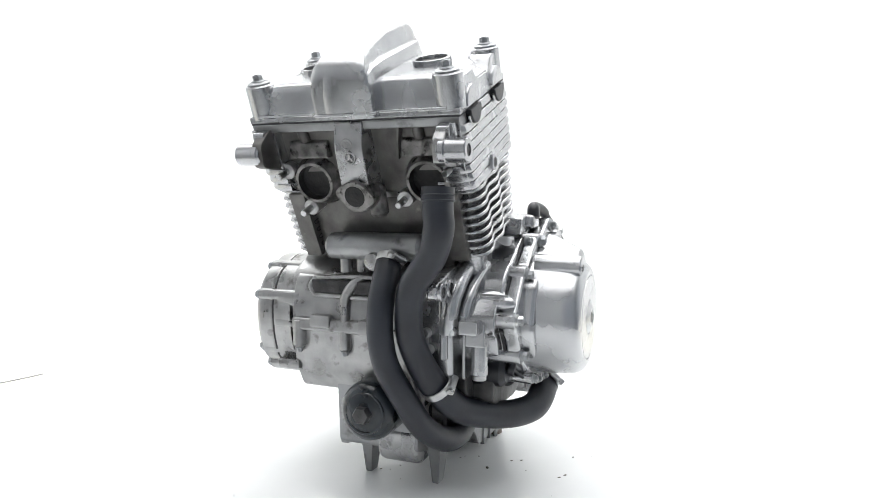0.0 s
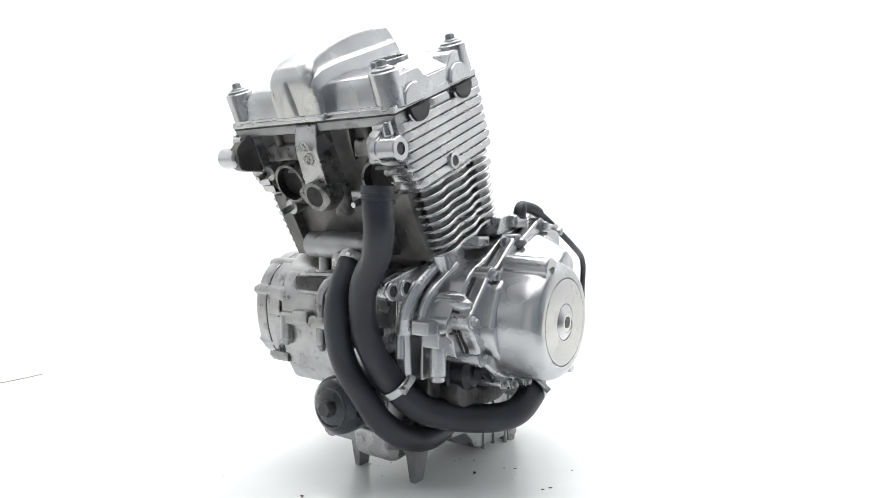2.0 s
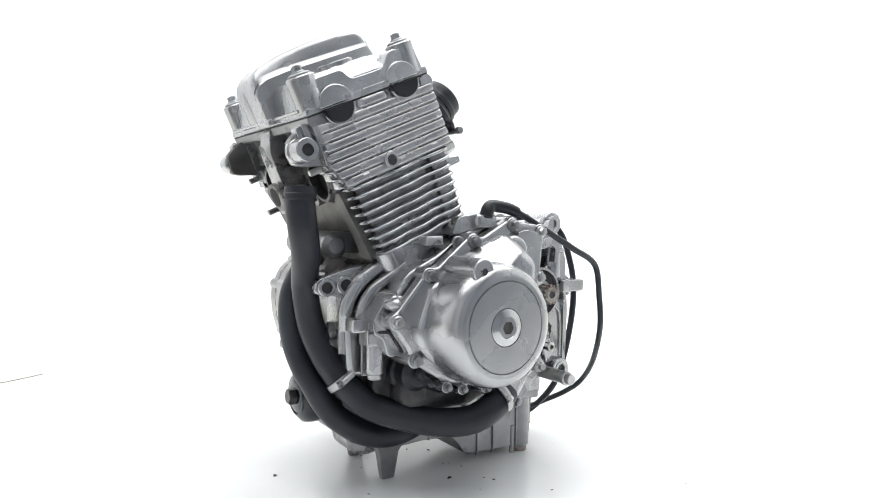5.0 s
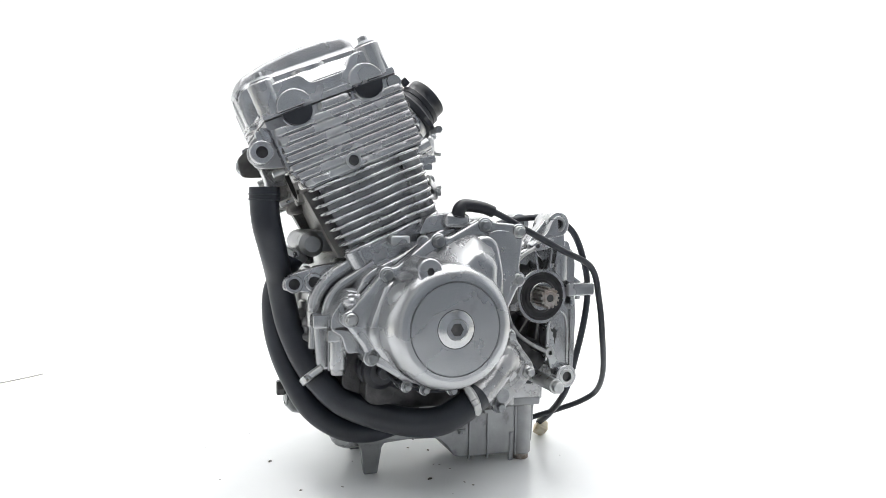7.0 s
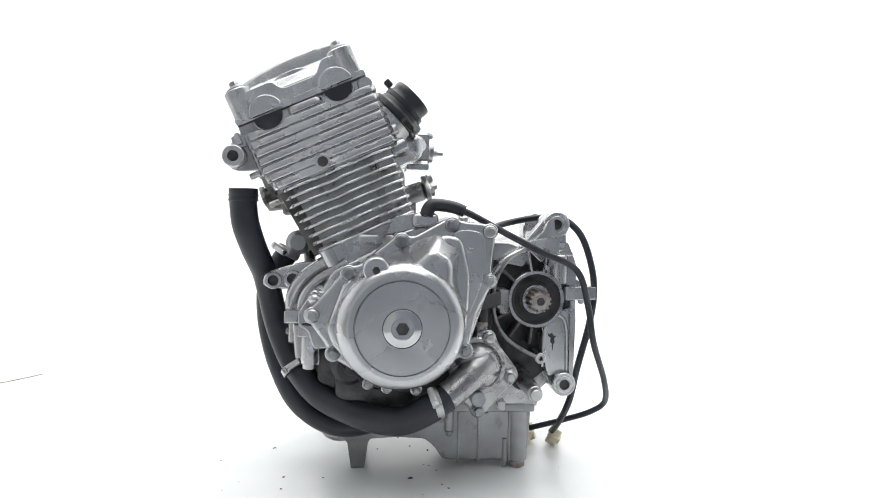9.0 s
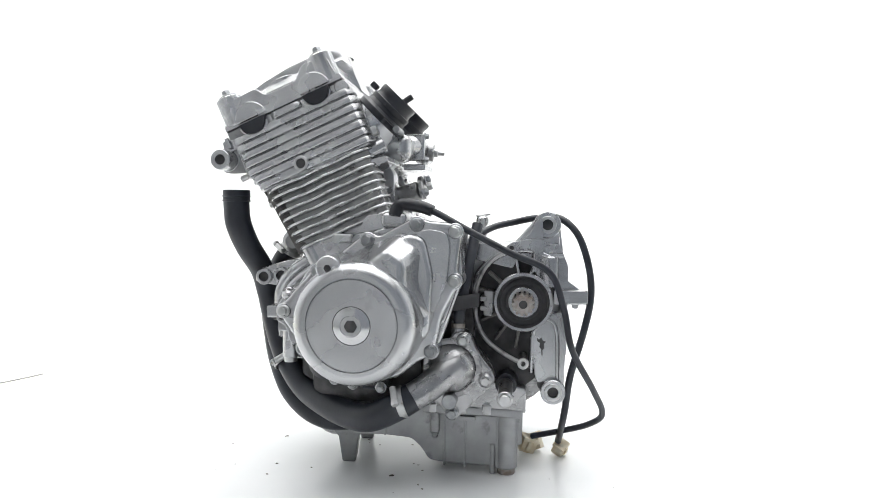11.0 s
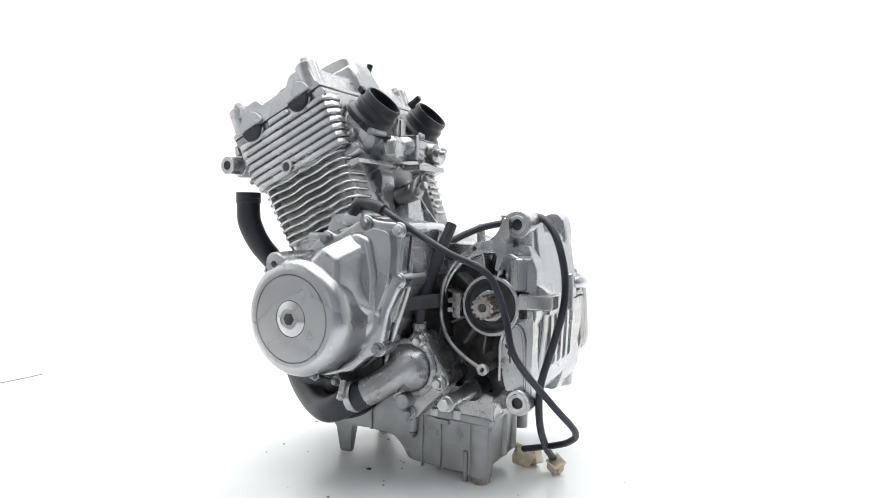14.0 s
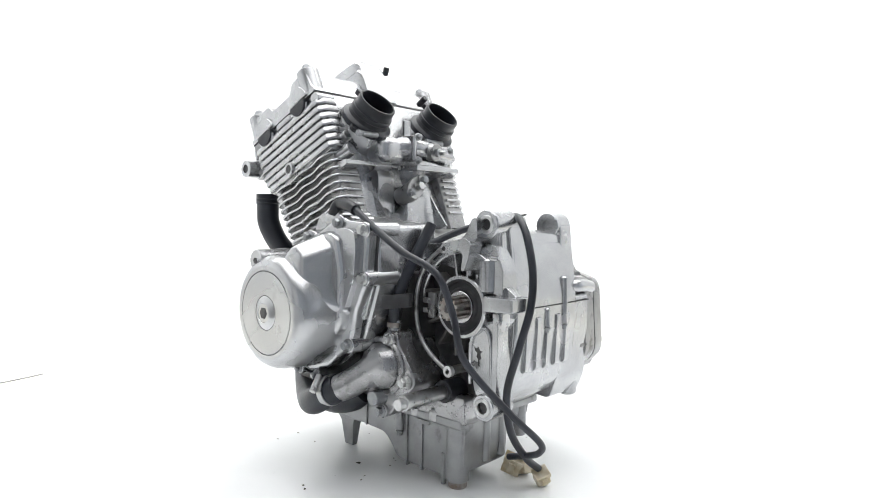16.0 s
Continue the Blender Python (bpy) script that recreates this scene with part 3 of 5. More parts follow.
part("gasket", prism(rounded([(AX + (x - AX) * 0.998, 0.22 + (z - 0.22) * 0.998) for x, z in flange_outline], 0.006, 3), -0.1545, -0.1515, 0), GASKET, alt)
drum = part("drum", lathe([(0.0735, -0.160), (0.0728, -0.172), (0.0718, -0.195), (0.0710, -0.212), (0.0700, -0.2195), (0.0680, -0.2260), (0.0650, -0.2305), (0.0615, -0.2335), (0.0580, -0.2348), (0.0560, -0.2350), (0.0518, -0.2350), (0.0514, -0.2338), (0.0506, -0.2338), (0.0502, -0.2352), (0.0215, -0.2352), (0.0212, -0.2335), (0, -0.2335)][::-1], (AX, 0, AZ), (0, 1, 0), 96), SILVER, alt)
part("groove", ring((AX, -0.2345, AZ), (0, 1, 0), 0.0513, 0.0507, 0.001, 72, 0.0001), DARKBOLT, alt)
part("housing_wall", prism(rounded([(AX + (x - AX) * 0.995, 0.225 + (z - 0.225) * 0.994) for x, z in flange_outline], 0.008, 4), -0.1518, -0.075, 0.003, 3), CAST, crankcase)
cap = part("centre_cap", lathe([(0.0206, 0.0), (0.0206, -0.0015), (0.0192, -0.0024), (0.0128, -0.0052), (0.0118, -0.0052), (0.0112, -0.0044), (0, -0.0044)][::-1], (AX, -0.2335, AZ), (0, 1, 0), 48), POLISHED, alt, "polished screw cap with a hex socket")
part("hex_socket", moved(lathe([(0, 0), (0.0074, 0), (0.0074, 0.0010), (0, 0.0010)], segments=6), aim((AX, -0.2372, AZ), NEAR)), GRIME_SHADE, cap)
part("cap_gap", ring((AX, -0.2348, AZ), (0, 1, 0), 0.0218, 0.0204, 0.001, 48, 0.0001), GASKET, alt)
part("shoulder", prism(rounded([(-0.135, 0.208), (-0.115, 0.262), (-0.086, 0.272), (-0.05, 0.296), (0.004, 0.318), (0.022, 0.312), (0.032, 0.27), (0.028, 0.20), (-0.02, 0.155), (-0.09, 0.158), (-0.125, 0.182)], 0.010, 4), -0.186, -0.165, 0.006, 3, 0.02), SILVER, alt)
# faceted bulge over the starter gear, rising from the drum to the upper rear
bulge_base = [(-0.084, 0.276), (-0.062, 0.297), (-0.003, 0.3205), (0.022, 0.303), (0.018, 0.2605), (0.036, 0.215), (-0.02, 0.20)]
bulge_top = [(-0.060, 0.268), (-0.038, 0.281), (-0.020, 0.2998), (0.0034, 0.285), (0.0034, 0.2637), (0.010, 0.24), (-0.03, 0.22)]
part("bulge", bevelled(loft([[(x, -0.168, z) for x, z in bulge_base], [(x * 0.75 + u * 0.25, -0.184, z * 0.75 + w * 0.25) for (x, z), (u, w) in zip(bulge_base, bulge_top)], [(x, -0.222, z) for x, z in bulge_top]]), 0.008, 4, 15), SILVER, alt)
part("flat_wing", prism(rounded([(0.010, 0.318), (0.024, 0.322), (0.046, 0.318), (0.049, 0.300), (0.046, 0.262), (0.030, 0.222), (0.022, 0.25)], 0.008, 3), -0.179, -0.165, 0.004, 3), SILVER, alt)
post = part("screw_post", lathe([(0, -0.2312), (0.0035, -0.2312), (0.0040, -0.2304), (0.0125, -0.2304), (0.0138, -0.2290), (0.0145, -0.175), (0, -0.175)], (-0.0787, 0, 0.2783), (0, 1, 0), 36), SILVER, alt)
part("hex_socket", moved(lathe([(0, 0), (0.0042, 0), (0.0042, 0.0006), (0, 0.0006)], segments=6), aim((-0.0787, -0.2310, 0.2783), NEAR)), GRIME_SHADE, post)
for x, z in ((-0.150, 0.221), (-0.109, 0.2695), (-0.0485, 0.3075), (0.0097, 0.3268), (0.0546, 0.3193), (0.0543, 0.2617), (0.0275, 0.179), (-0.126, 0.177)):
    lug = part("screw_lug", rod((x, -0.171, z), (x, -0.12, z), 0.0098, 24, 0.001), SILVER, alt)
    bolt(alt, (x, -0.171, z), NEAR, BRIGHT_BOLT if x > 0.05 or x < -0.14 else BOLT, 11 + 700 * x)
# cable grommet box on top of the housing
box = part("cable_box", prism(rounded([(-0.066, 0.314), (-0.012, 0.326), (-0.004, 0.336), (-0.012, 0.343), (-0.056, 0.336)], 0.005, 3), -0.150, -0.105, 0.005, 3), CAST, crankcase)
bolt(crankcase, (-0.0625, -0.158, 0.3063), (-0.2, -1, 0.1), BOLT)
part("top_cleat", block(-0.098, -0.074, -0.146, -0.116, 0.302, 0.3135, 0.003, 3), CAST, crankcase)

# ---- oil pan and feet ----
pan_outline = [(-0.112, 0.105), (-0.110, 0.054), (-0.10, 0.048), (-0.010, 0.042), (0.004, 0.030), (0.014, 0.014), (0.03, 0.012), (0.112, 0.010), (0.130, 0.022), (0.134, 0.092), (0.10, 0.100)]
pan = part("oil_pan", prism(rounded(pan_outline, 0.006, 3), -0.074, 0.014, 0.006, 3), PAN, engine, "dull grey cast oil pan with feet")
part("shallow_side", prism(rounded([(-0.112, 0.105), (-0.110, 0.054), (-0.10, 0.048), (0.10, 0.052), (0.128, 0.066), (0.132, 0.100)], 0.006, 3), 0.010, 0.066, 0.005, 3), PAN, pan)
part("front_web", prism(rounded([(-0.128, 0.085), (-0.118, 0.046), (-0.104, 0.040), (-0.020, 0.044), (-0.014, 0.085)], 0.006, 3), -0.068, -0.048, 0.004, 3), PAN, pan)
for x in (-0.045, 0.035, 0.062, 0.104):
    part("rib", block(x - 0.0014, x + 0.0014, -0.0765, -0.070, 0.008 if x > 0.01 else 0.044, 0.092, 0.001), PAN, pan)
part("rim", prism(rounded([(-0.114, 0.090), (0.140, 0.084), (0.140, 0.095), (-0.114, 0.101)], 0.003), -0.080, 0.072, 0.0015), PAN, pan)
for x, y in ((-0.098, -0.058), (-0.0955, 0.0376)):
    bm = loft([[(x + a * w, y + b * d, z) for a, b in ((-1, -1), (1, -1), (1, 1), (-1, 1))] for z, w, d in ((0.0, 0.0085, 0.004), (0.003, 0.0092, 0.0045), (0.035, 0.0135, 0.0075), (0.046, 0.020, 0.010), (0.055, 0.024, 0.012))])
    part("foot", bevelled(bm, 0.001), PAN, pan, "tapered cast foot")
part("drain_post", rod((0.116, -0.0665, 0.008), (0.116, -0.0665, 0.09), 0.0145, 28, 0.002), PAN, pan)
part("drain_bolt", join(rod((0.116, -0.0665, 0.0), (0.116, -0.0665, 0.012), 0.0118, 20), ring((0.116, -0.0665, 0.0095), (0, 0, 1), 0.0135, 0.005, 0.0022)), RUST, pan, "rust-tinged drain bolt with a copper washer")
part("rim_column", rod((0.022, -0.0765, 0.052), (0.022, -0.0765, 0.090), 0.0062, 18, 0.002), PAN, pan)
bolt(pan, (0.022, -0.0765, 0.052), (0, 0, -1), SMALL_BOLT)
for y in (-0.03, 0.002):
    part("rim_column", rod((0.1305, y, 0.026), (0.1315, y, 0.088), 0.0058, 18, 0.002), PAN, pan)
part("level_tab", block(0.055, 0.075, -0.079, -0.07, 0.070, 0.076, 0.001), PAN, pan)
part("rear_knob", block(0.092, 0.130, -0.084, -0.05, 0.088, 0.108, 0.005), WORN, pan)
for x, y, z1 in ((0.020, -0.080, 0.094), (0.058, -0.081, 0.093), (0.090, -0.081, 0.095), (0.128, -0.078, 0.097)):
    part("rim_lug", rod((x, y, 0.080), (x, y, z1), 0.0075, 20, 0.002), OILY, pan)
    bolt(pan, (x, y, z1), (0, 0, 1), SMALL_BOLT, 900 * x)
part("rim_ledge", prism(rounded([(0.006, 0.080), (0.136, 0.078), (0.136, 0.090), (0.006, 0.092)], 0.003), -0.086, -0.074, 0.0025, 3), PAN, pan)
part("corner_pin", rod((0.098, -0.073, 0.0), (0.098, -0.073, 0.04), 0.0035), PAN, pan)
part("corner_pin", rod((0.124, 0.052, 0.040), (0.124, 0.052, 0.09), 0.0095), PAN, pan)

# ---- oil filter ----
oil_filter = part("oil_filter", lathe([(0, 0.0), (0.014, 0.0), (0.026, 0.003), (0.0335, 0.009), (0.0355, 0.017), (0.0355, 0.055), (0.034, 0.058), (0, 0.058)], (-0.203, -0.007, 0.109), (1, 0.03, 0.02), 48), ENAMEL, engine, "dark blue-grey enamelled oil filter can")
part("hex_nut", moved(hexagon(0.0105, 0.010), aim((-0.202, -0.007, 0.109), (-1, 0, 0))), GRIME_SHADE, oil_filter)
part("face_ring", ring((-0.1985, -0.007, 0.109), (-1, 0, 0), 0.0250, 0.0222, 0.0030, 40, 0.001), ENAMEL, oil_filter)
part("filter_mount", prism(rounded([(-0.150, 0.07), (-0.150, 0.15), (-0.11, 0.165), (-0.11, 0.055)], 0.01), -0.055, 0.050, 0.006), WORN, crankcase)

# ---- coolant hoses ----
hose_points = [(-0.237, -0.109, 0.366), (-0.237, -0.109, 0.345), (-0.234, -0.109, 0.322), (-0.226, -0.098, 0.293), (-0.217, -0.074, 0.262), (-0.211, -0.066, 0.232), (-0.203, -0.066, 0.199), (-0.188, -0.076, 0.163), (-0.170, -0.088, 0.136), (-0.144, -0.104, 0.111), (-0.106, -0.130, 0.098), (-0.071, -0.152, 0.093), (-0.042, -0.168, 0.097), (-0.012, -0.172, 0.112), (0.006, -0.166, 0.1225)]
hose = part("upper_hose", tube(hose_points, lambda s: 0.0162 + 0.0012 * s - 0.0012 * math.sin(math.pi * min(1, max(0, (s - 0.15) / 0.4))), 28, 10, 0.82), RUBBER, engine, "thick black rubber coolant hose with an open end")
part("cuff", tube([(-0.237, -0.109, 0.3665), (-0.237, -0.109, 0.358), (-0.2372, -0.109, 0.352)], 0.0172, 28, 4, 0.88), RUBBER, hose)
for z in (0.3575, 0.3515):
    part("cuff_rib", ring((-0.2371, -0.109, z), (0, 0, 1), 0.0180, 0.0165, 0.0022, 28, 0.0008), RUBBER, hose)
low_points = [(-0.190, -0.033, 0.289), (-0.204, -0.034, 0.268), (-0.217, -0.035, 0.240), (-0.218, -0.035, 0.205), (-0.212, -0.040, 0.170), (-0.199, -0.054, 0.135), (-0.177, -0.068, 0.097), (-0.144, -0.080, 0.073), (-0.108, -0.086, 0.066), (-0.066, -0.084, 0.075), (-0.045, -0.080, 0.09)]
lower = part("lower_hose", tube(low_points, 0.0148, 28, 10), RUBBER, engine, "bent black rubber coolant hose")


def clamp(parent, at, way, r, screw):
    """A worm-drive band with its screw housing."""
    band = part("hose_clamp", ring(Vector(at) - Vector(way).normalized() * 0.0045, way, r + 0.0012, r - 0.0005, 0.009, 36), ZINC, parent, "steel worm-drive hose clamp")
    out = Vector(screw).normalized()
    across = Vector(way).cross(out).normalized()
    base = Vector(at) + out * (r + 0.003)
    part("screw_housing", join(rod(base - across * 0.010, base + across * 0.008, 0.0042, 14), moved(hexagon(0.0046, 0.005), aim(base + across * 0.009, across))), ZINC, band)
    return band


clamp(hose, (-0.176, -0.087, 0.143), (0.5, -0.35, -0.75), 0.0180, (-0.1, -0.9, 0.3))
clamp(hose, (-0.006, -0.1712, 0.1175), (0.95, 0.08, 0.29), 0.0180, (-0.3, -0.75, 0.6))
clamp(lower, (-0.192, -0.0335, 0.286), (-0.5, 0, -0.8), 0.0150, (-0.5, -0.8, 0.2))


# ---- crankcase front, towards the clutch side ----
def cyl_y(x, z, y0, y1, r, edge=0.001, segments=24):
    return rod((x, y0, z), (x, y1, z), r, segments, edge)


clutch_outline = [(-0.160, 0.150), (-0.172, 0.185), (-0.176, 0.225), (-0.160, 0.262), (-0.120, 0.285), (-0.06, 0.28), (0.0, 0.268), (0.08, 0.275), (0.14, 0.264), (0.183, 0.250), (0.190, 0.15), (0.168, 0.128), (0.08, 0.105), (0.0, 0.110), (-0.07, 0.126), (-0.12, 0.138)]
clutch = part("clutch_cover", prism(rounded(clutch_outline, 0.014, 3), 0.1385, 0.162, 0.0045, 3), WORN, engine, "stained cast clutch cover bolted to the far side")
part("gasket", prism(rounded([(x * 1.002, z * 1.001) for x, z in clutch_outline], 0.014, 3), 0.1366, 0.1395, 0), GASKET, clutch)
part("case_rim", prism(rounded([(x * 1.008, z * 1.004) for x, z in clutch_outline], 0.014, 3), 0.112, 0.137, 0.002), WORN, crankcase)
part("cover_crown", prism(rounded([(x * 0.95, 0.195 + (z - 0.195) * 0.93) for x, z in clutch_outline], 0.016, 4), 0.150, 0.172, 0.007, 4), WORN, clutch)
for z0, z1 in ((0.222, 0.248), (0.178, 0.210)):
    part("cover_lobe", block(0.085, 0.166, 0.160, 0.184, z0, z1, 0.006, 4), WORN, clutch)
part("clutch_dome", lathe([(0.0, 0.184), (0.064, 0.184), (0.074, 0.179), (0.080, 0.160)], (0.085, 0, 0.192), (0, 1, 0), 48), WORN, clutch)
for x, z in ((-0.167, 0.234), (-0.157, 0.166), (-0.140, 0.142), (-0.085, 0.132), (-0.140, 0.268), (0.170, 0.245), (0.180, 0.165), (0.165, 0.135), (0.12, 0.268)):
    screw_post = part("screw_post", cyl_y(x, z, 0.100, 0.160, 0.0085), WORN, clutch)
    bolt(clutch, (x, 0.160, z), (0, 1, 0), BOLT, 500 * x)
front = part("front_wall", prism(rounded([(-0.150, 0.118), (-0.168, 0.15), (-0.176, 0.20), (-0.176, 0.232), (-0.166, 0.262), (-0.13, 0.272), (-0.10, 0.20), (-0.11, 0.118)], 0.008, 3), -0.050, 0.108, 0.004, 3), WORN, crankcase)
part("oil_slot", prism(rounded([(-0.1775, 0.242), (-0.178, 0.258), (-0.160, 0.259), (-0.160, 0.241)], 0.002), -0.02, 0.080, 0.003), GRIME_SHADE, crankcase, "dark oval oil gallery slot")
part("slot_rim", join(tube([(-0.172, 0.078, 0.258), (-0.172, 0.03, 0.2625), (-0.170, -0.03, 0.262)], 0.0035, 12, 6), tube([(-0.175, 0.076, 0.2395), (-0.176, 0.03, 0.2385), (-0.175, -0.02, 0.238)], 0.003, 12, 6), tube([(-0.172, 0.076, 0.2605), (-0.176, 0.0815, 0.25), (-0.174, 0.076, 0.239)], 0.0035, 12, 6)), WORN, crankcase)
part("split_line", block(-0.1785, -0.10, -0.052, 0.112, 0.2025, 0.2038, 0.0002), GASKET, crankcase)
part("split_flange", prism(rounded([(-0.183, 0.196), (-0.183, 0.210), (-0.165, 0.214), (-0.165, 0.192)], 0.003), -0.010, 0.104, 0.0015), WORN, crankcase)
for y, z0, z1, r in ((0.033, 0.174, 0.240, 0.0068), (0.097, 0.174, 0.208, 0.0085), (-0.012, 0.18, 0.225, 0.0085)):
    part("bolt_column", rod((-0.176, y, z0), (-0.176, y, z1), r, 20, 0.002), WORN, crankcase)
    bolt(crankcase, (-0.176, y, z0), (0, 0, -1), SMALL_BOLT)
part("column_arch", tube([(-0.176, 0.033, 0.225), (-0.177, 0.031, 0.240), (-0.175, 0.024, 0.252), (-0.168, 0.014, 0.262)], 0.0065, 14, 6), WORN, crankcase)
part("lug", block(-0.186, -0.168, 0.050, 0.078, 0.200, 0.216, 0.003), WORN, crankcase)
part("lug", block(-0.190, -0.168, -0.02, 0.010, 0.196, 0.214, 0.003), WORN, crankcase)
part("lower_step", block(-0.172, -0.15, 0.10, 0.134, 0.142, 0.156, 0.005), WORN, crankcase)
part("lower_step", block(-0.176, -0.15, 0.108, 0.136, 0.196, 0.206, 0.003), WORN, crankcase)
part("lower_step", block(-0.1755, -0.15, 0.104, 0.134, 0.222, 0.240, 0.004), WORN, crankcase)
part("sump_neck", prism(rounded([(-0.148, 0.052), (-0.158, 0.16), (-0.10, 0.16), (-0.10, 0.04)], 0.006), -0.052, 0.056, 0.006), PAN, crankcase)
part("pan_lug", block(-0.140, -0.128, 0.048, 0.060, 0.046, 0.080, 0.003), PAN, pan)
part("pan_belly", prism(rounded([(-0.146, 0.040), (-0.154, 0.078), (-0.10, 0.085), (-0.10, 0.032), (-0.128, 0.030)], 0.012, 5), -0.050, 0.004, 0.014, 5), OILY, pan)
# breather pipe across the front and its stubs
jacket = part("water_rail", join(cyl_y(-0.176, 0.300, -0.070, 0.056, 0.0158, 0.006, 32), block(-0.178, -0.135, -0.066, 0.052, 0.290, 0.316, 0.004)), PAN, cylinder_block, "horizontal cast water rail across the front")
for y, z0 in ((0.036, 0.268), (0.014, 0.270)):
    part("stub", rod((-0.168, y, z0), (-0.170, y, 0.292), 0.0075), WORN, jacket)
part("plug", lathe([(0, 0), (0.010, 0), (0.010, 0.006), (0.005, 0.008), (0, 0.008)], (-0.186, -0.010, 0.284), (-1, 0, -0.2), 20), WORN, jacket)
part("front_recess", leaning(block(-0.0135, 0.0, -0.094, 0.082, 0.318, 0.410, 0.001)), GRIMY_SHADED, cylinder_block)
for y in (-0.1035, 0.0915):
    part("shield_edge", leaning(prism([(-0.0225, 0.322), (0.0, 0.322), (0.0, 0.408), (-0.031, 0.408)], y - 0.0105, y + 0.0105, 0.001)), GRIMY_SHADED, cylinder_block)

# ---- crankcase front, alternator side ----
bracket = part("mounting_bracket", prism(rounded([(-0.216, 0.247), (-0.214, 0.263), (-0.200, 0.268), (-0.17, 0.277), (-0.13, 0.281), (-0.12, 0.25), (-0.15, 0.21), (-0.176, 0.208), (-0.180, 0.242)], 0.006, 4), -0.100, -0.088, 0.0025, 3), CAST, crankcase)
for x, z, r in ((-0.2026, 0.2546, 0.0065), (-0.1792, 0.2566, 0.0068)):
    part("boss_face", ring((x, -0.1035, z), (0, 1, 0), r + 0.0042, r, 0.018, 28, 0.001), CAST, bracket)
    part("hole", cyl_y(x, z, -0.1015, -0.088, r + 0.0002), GRIME_SHADE, bracket)
part("case_flank", prism(rounded([(-0.176, 0.150), (-0.180, 0.205), (-0.180, 0.238), (-0.168, 0.261), (-0.148, 0.274), (-0.110, 0.285), (-0.09, 0.20), (-0.12, 0.145)], 0.010, 4), -0.105, -0.048, 0.006, 4), CAST, crankcase)
part("curved_rib", tube([(-0.178, -0.100, 0.205), (-0.178, -0.103, 0.234), (-0.167, -0.106, 0.256), (-0.149, -0.107, 0.271), (-0.128, -0.108, 0.283)], 0.0092, 18, 8), CAST, crankcase)
part("curved_rib", tube([(-0.168, -0.112, 0.206), (-0.164, -0.116, 0.234), (-0.152, -0.118, 0.252), (-0.132, -0.120, 0.266), (-0.112, -0.122, 0.280)], 0.0066, 16, 8), CAST, crankcase)
part("thin_post", rod((-0.1795, -0.0947, 0.175), (-0.1785, -0.0945, 0.243), 0.0058, 18, 0.002), CAST, crankcase)
part("side_knob", join(rod((-0.184, -0.072, 0.190), (-0.182, -0.072, 0.206), 0.006), block(-0.186, -0.172, -0.078, -0.058, 0.200, 0.210, 0.003)), WORN, crankcase)
part("stub_bolt", join(rod((-0.206, -0.078, 0.2515), (-0.188, -0.085, 0.2525), 0.0055), rod((-0.2085, -0.077, 0.2513), (-0.203, -0.079, 0.2517), 0.0072)), DARKBOLT, crankcase)
part("base_column", leaning(join(rod((0.0, -0.113, 0.262), (-0.004, -0.113, 0.33), 0.0125, 24), rod((0.016, -0.116, 0.262), (0.012, -0.116, 0.33), 0.008, 20))), CAST, cylinder_block)
pump_body = part("tensioner_housing", prism(rounded([(-0.168, 0.205), (-0.168, 0.222), (-0.150, 0.248), (-0.118, 0.25), (-0.11, 0.21), (-0.12, 0.18), (-0.150, 0.178), (-0.156, 0.20)], 0.006, 3), -0.150, -0.09, 0.004, 3), CAST, crankcase)
part("knuckle", join(tube([(-0.146, -0.118, 0.212), (-0.147, -0.122, 0.236), (-0.142, -0.130, 0.243), (-0.132, -0.150, 0.242)], 0.0095, 16, 6)), CAST, pump_body)
for z in (0.2440, 0.2350, 0.2225):
    part("boss_rib", cyl_y(-0.148, z, -0.162, -0.10, 0.0050, 0.0015), CAST, pump_body)
part("rib_web", block(-0.150, -0.120, -0.156, -0.10, 0.214, 0.248, 0.004, 3), CAST, pump_body)
part("cap_nut", lathe([(0, 0.012), (0.004, 0.011), (0.0075, 0.007), (0.0088, 0.0), (0.0088, -0.012), (0, -0.012)], (-0.148, -0.157, 0.2393), (0, -1, 0), 24), CAST, pump_body)
part("square_lug", block(-0.186, -0.160, -0.136, -0.114, 0.206, 0.222, 0.0025), CAST, pump_body)
part("square_lug", block(-0.170, -0.150, -0.140, -0.116, 0.190, 0.218, 0.0025), CAST, pump_body)
part("drop_post", rod((-0.156, -0.130, 0.156), (-0.156, -0.130, 0.205), 0.0098, 22, 0.002), CAST, pump_body)
part("drop_tip", rod((-0.156, -0.130, 0.151), (-0.156, -0.130, 0.158), 0.0082), ZINC, pump_body)
part("side_plate", block(-0.165, -0.145, -0.116, -0.112, 0.152, 0.205, 0.001), CAST, pump_body)
# added wall closing a gap; its black stands for the underside shade
part("under_wall", prism(rounded([(-0.125, 0.118), (-0.125, 0.175), (0.01, 0.175), (0.016, 0.122), (-0.03, 0.104), (-0.10, 0.106)], 0.006), -0.138, -0.05, 0.004), GRIME_SHADE, crankcase)
part("oil_line", tube([(-0.172, -0.145, 0.207), (-0.16, -0.15, 0.208), (-0.145, -0.156, 0.207)], 0.0015, 8, 4), GASKET, pump_body)
# black here paints the shade behind the hoses
part("lower_wall", prism(rounded([(-0.148, 0.13), (-0.148, 0.17), (-0.12, 0.175), (-0.10, 0.15), (-0.04, 0.13), (-0.04, 0.11), (-0.10, 0.105)], 0.006), -0.112, -0.05, 0.004), GRIME_SHADE, crankcase)
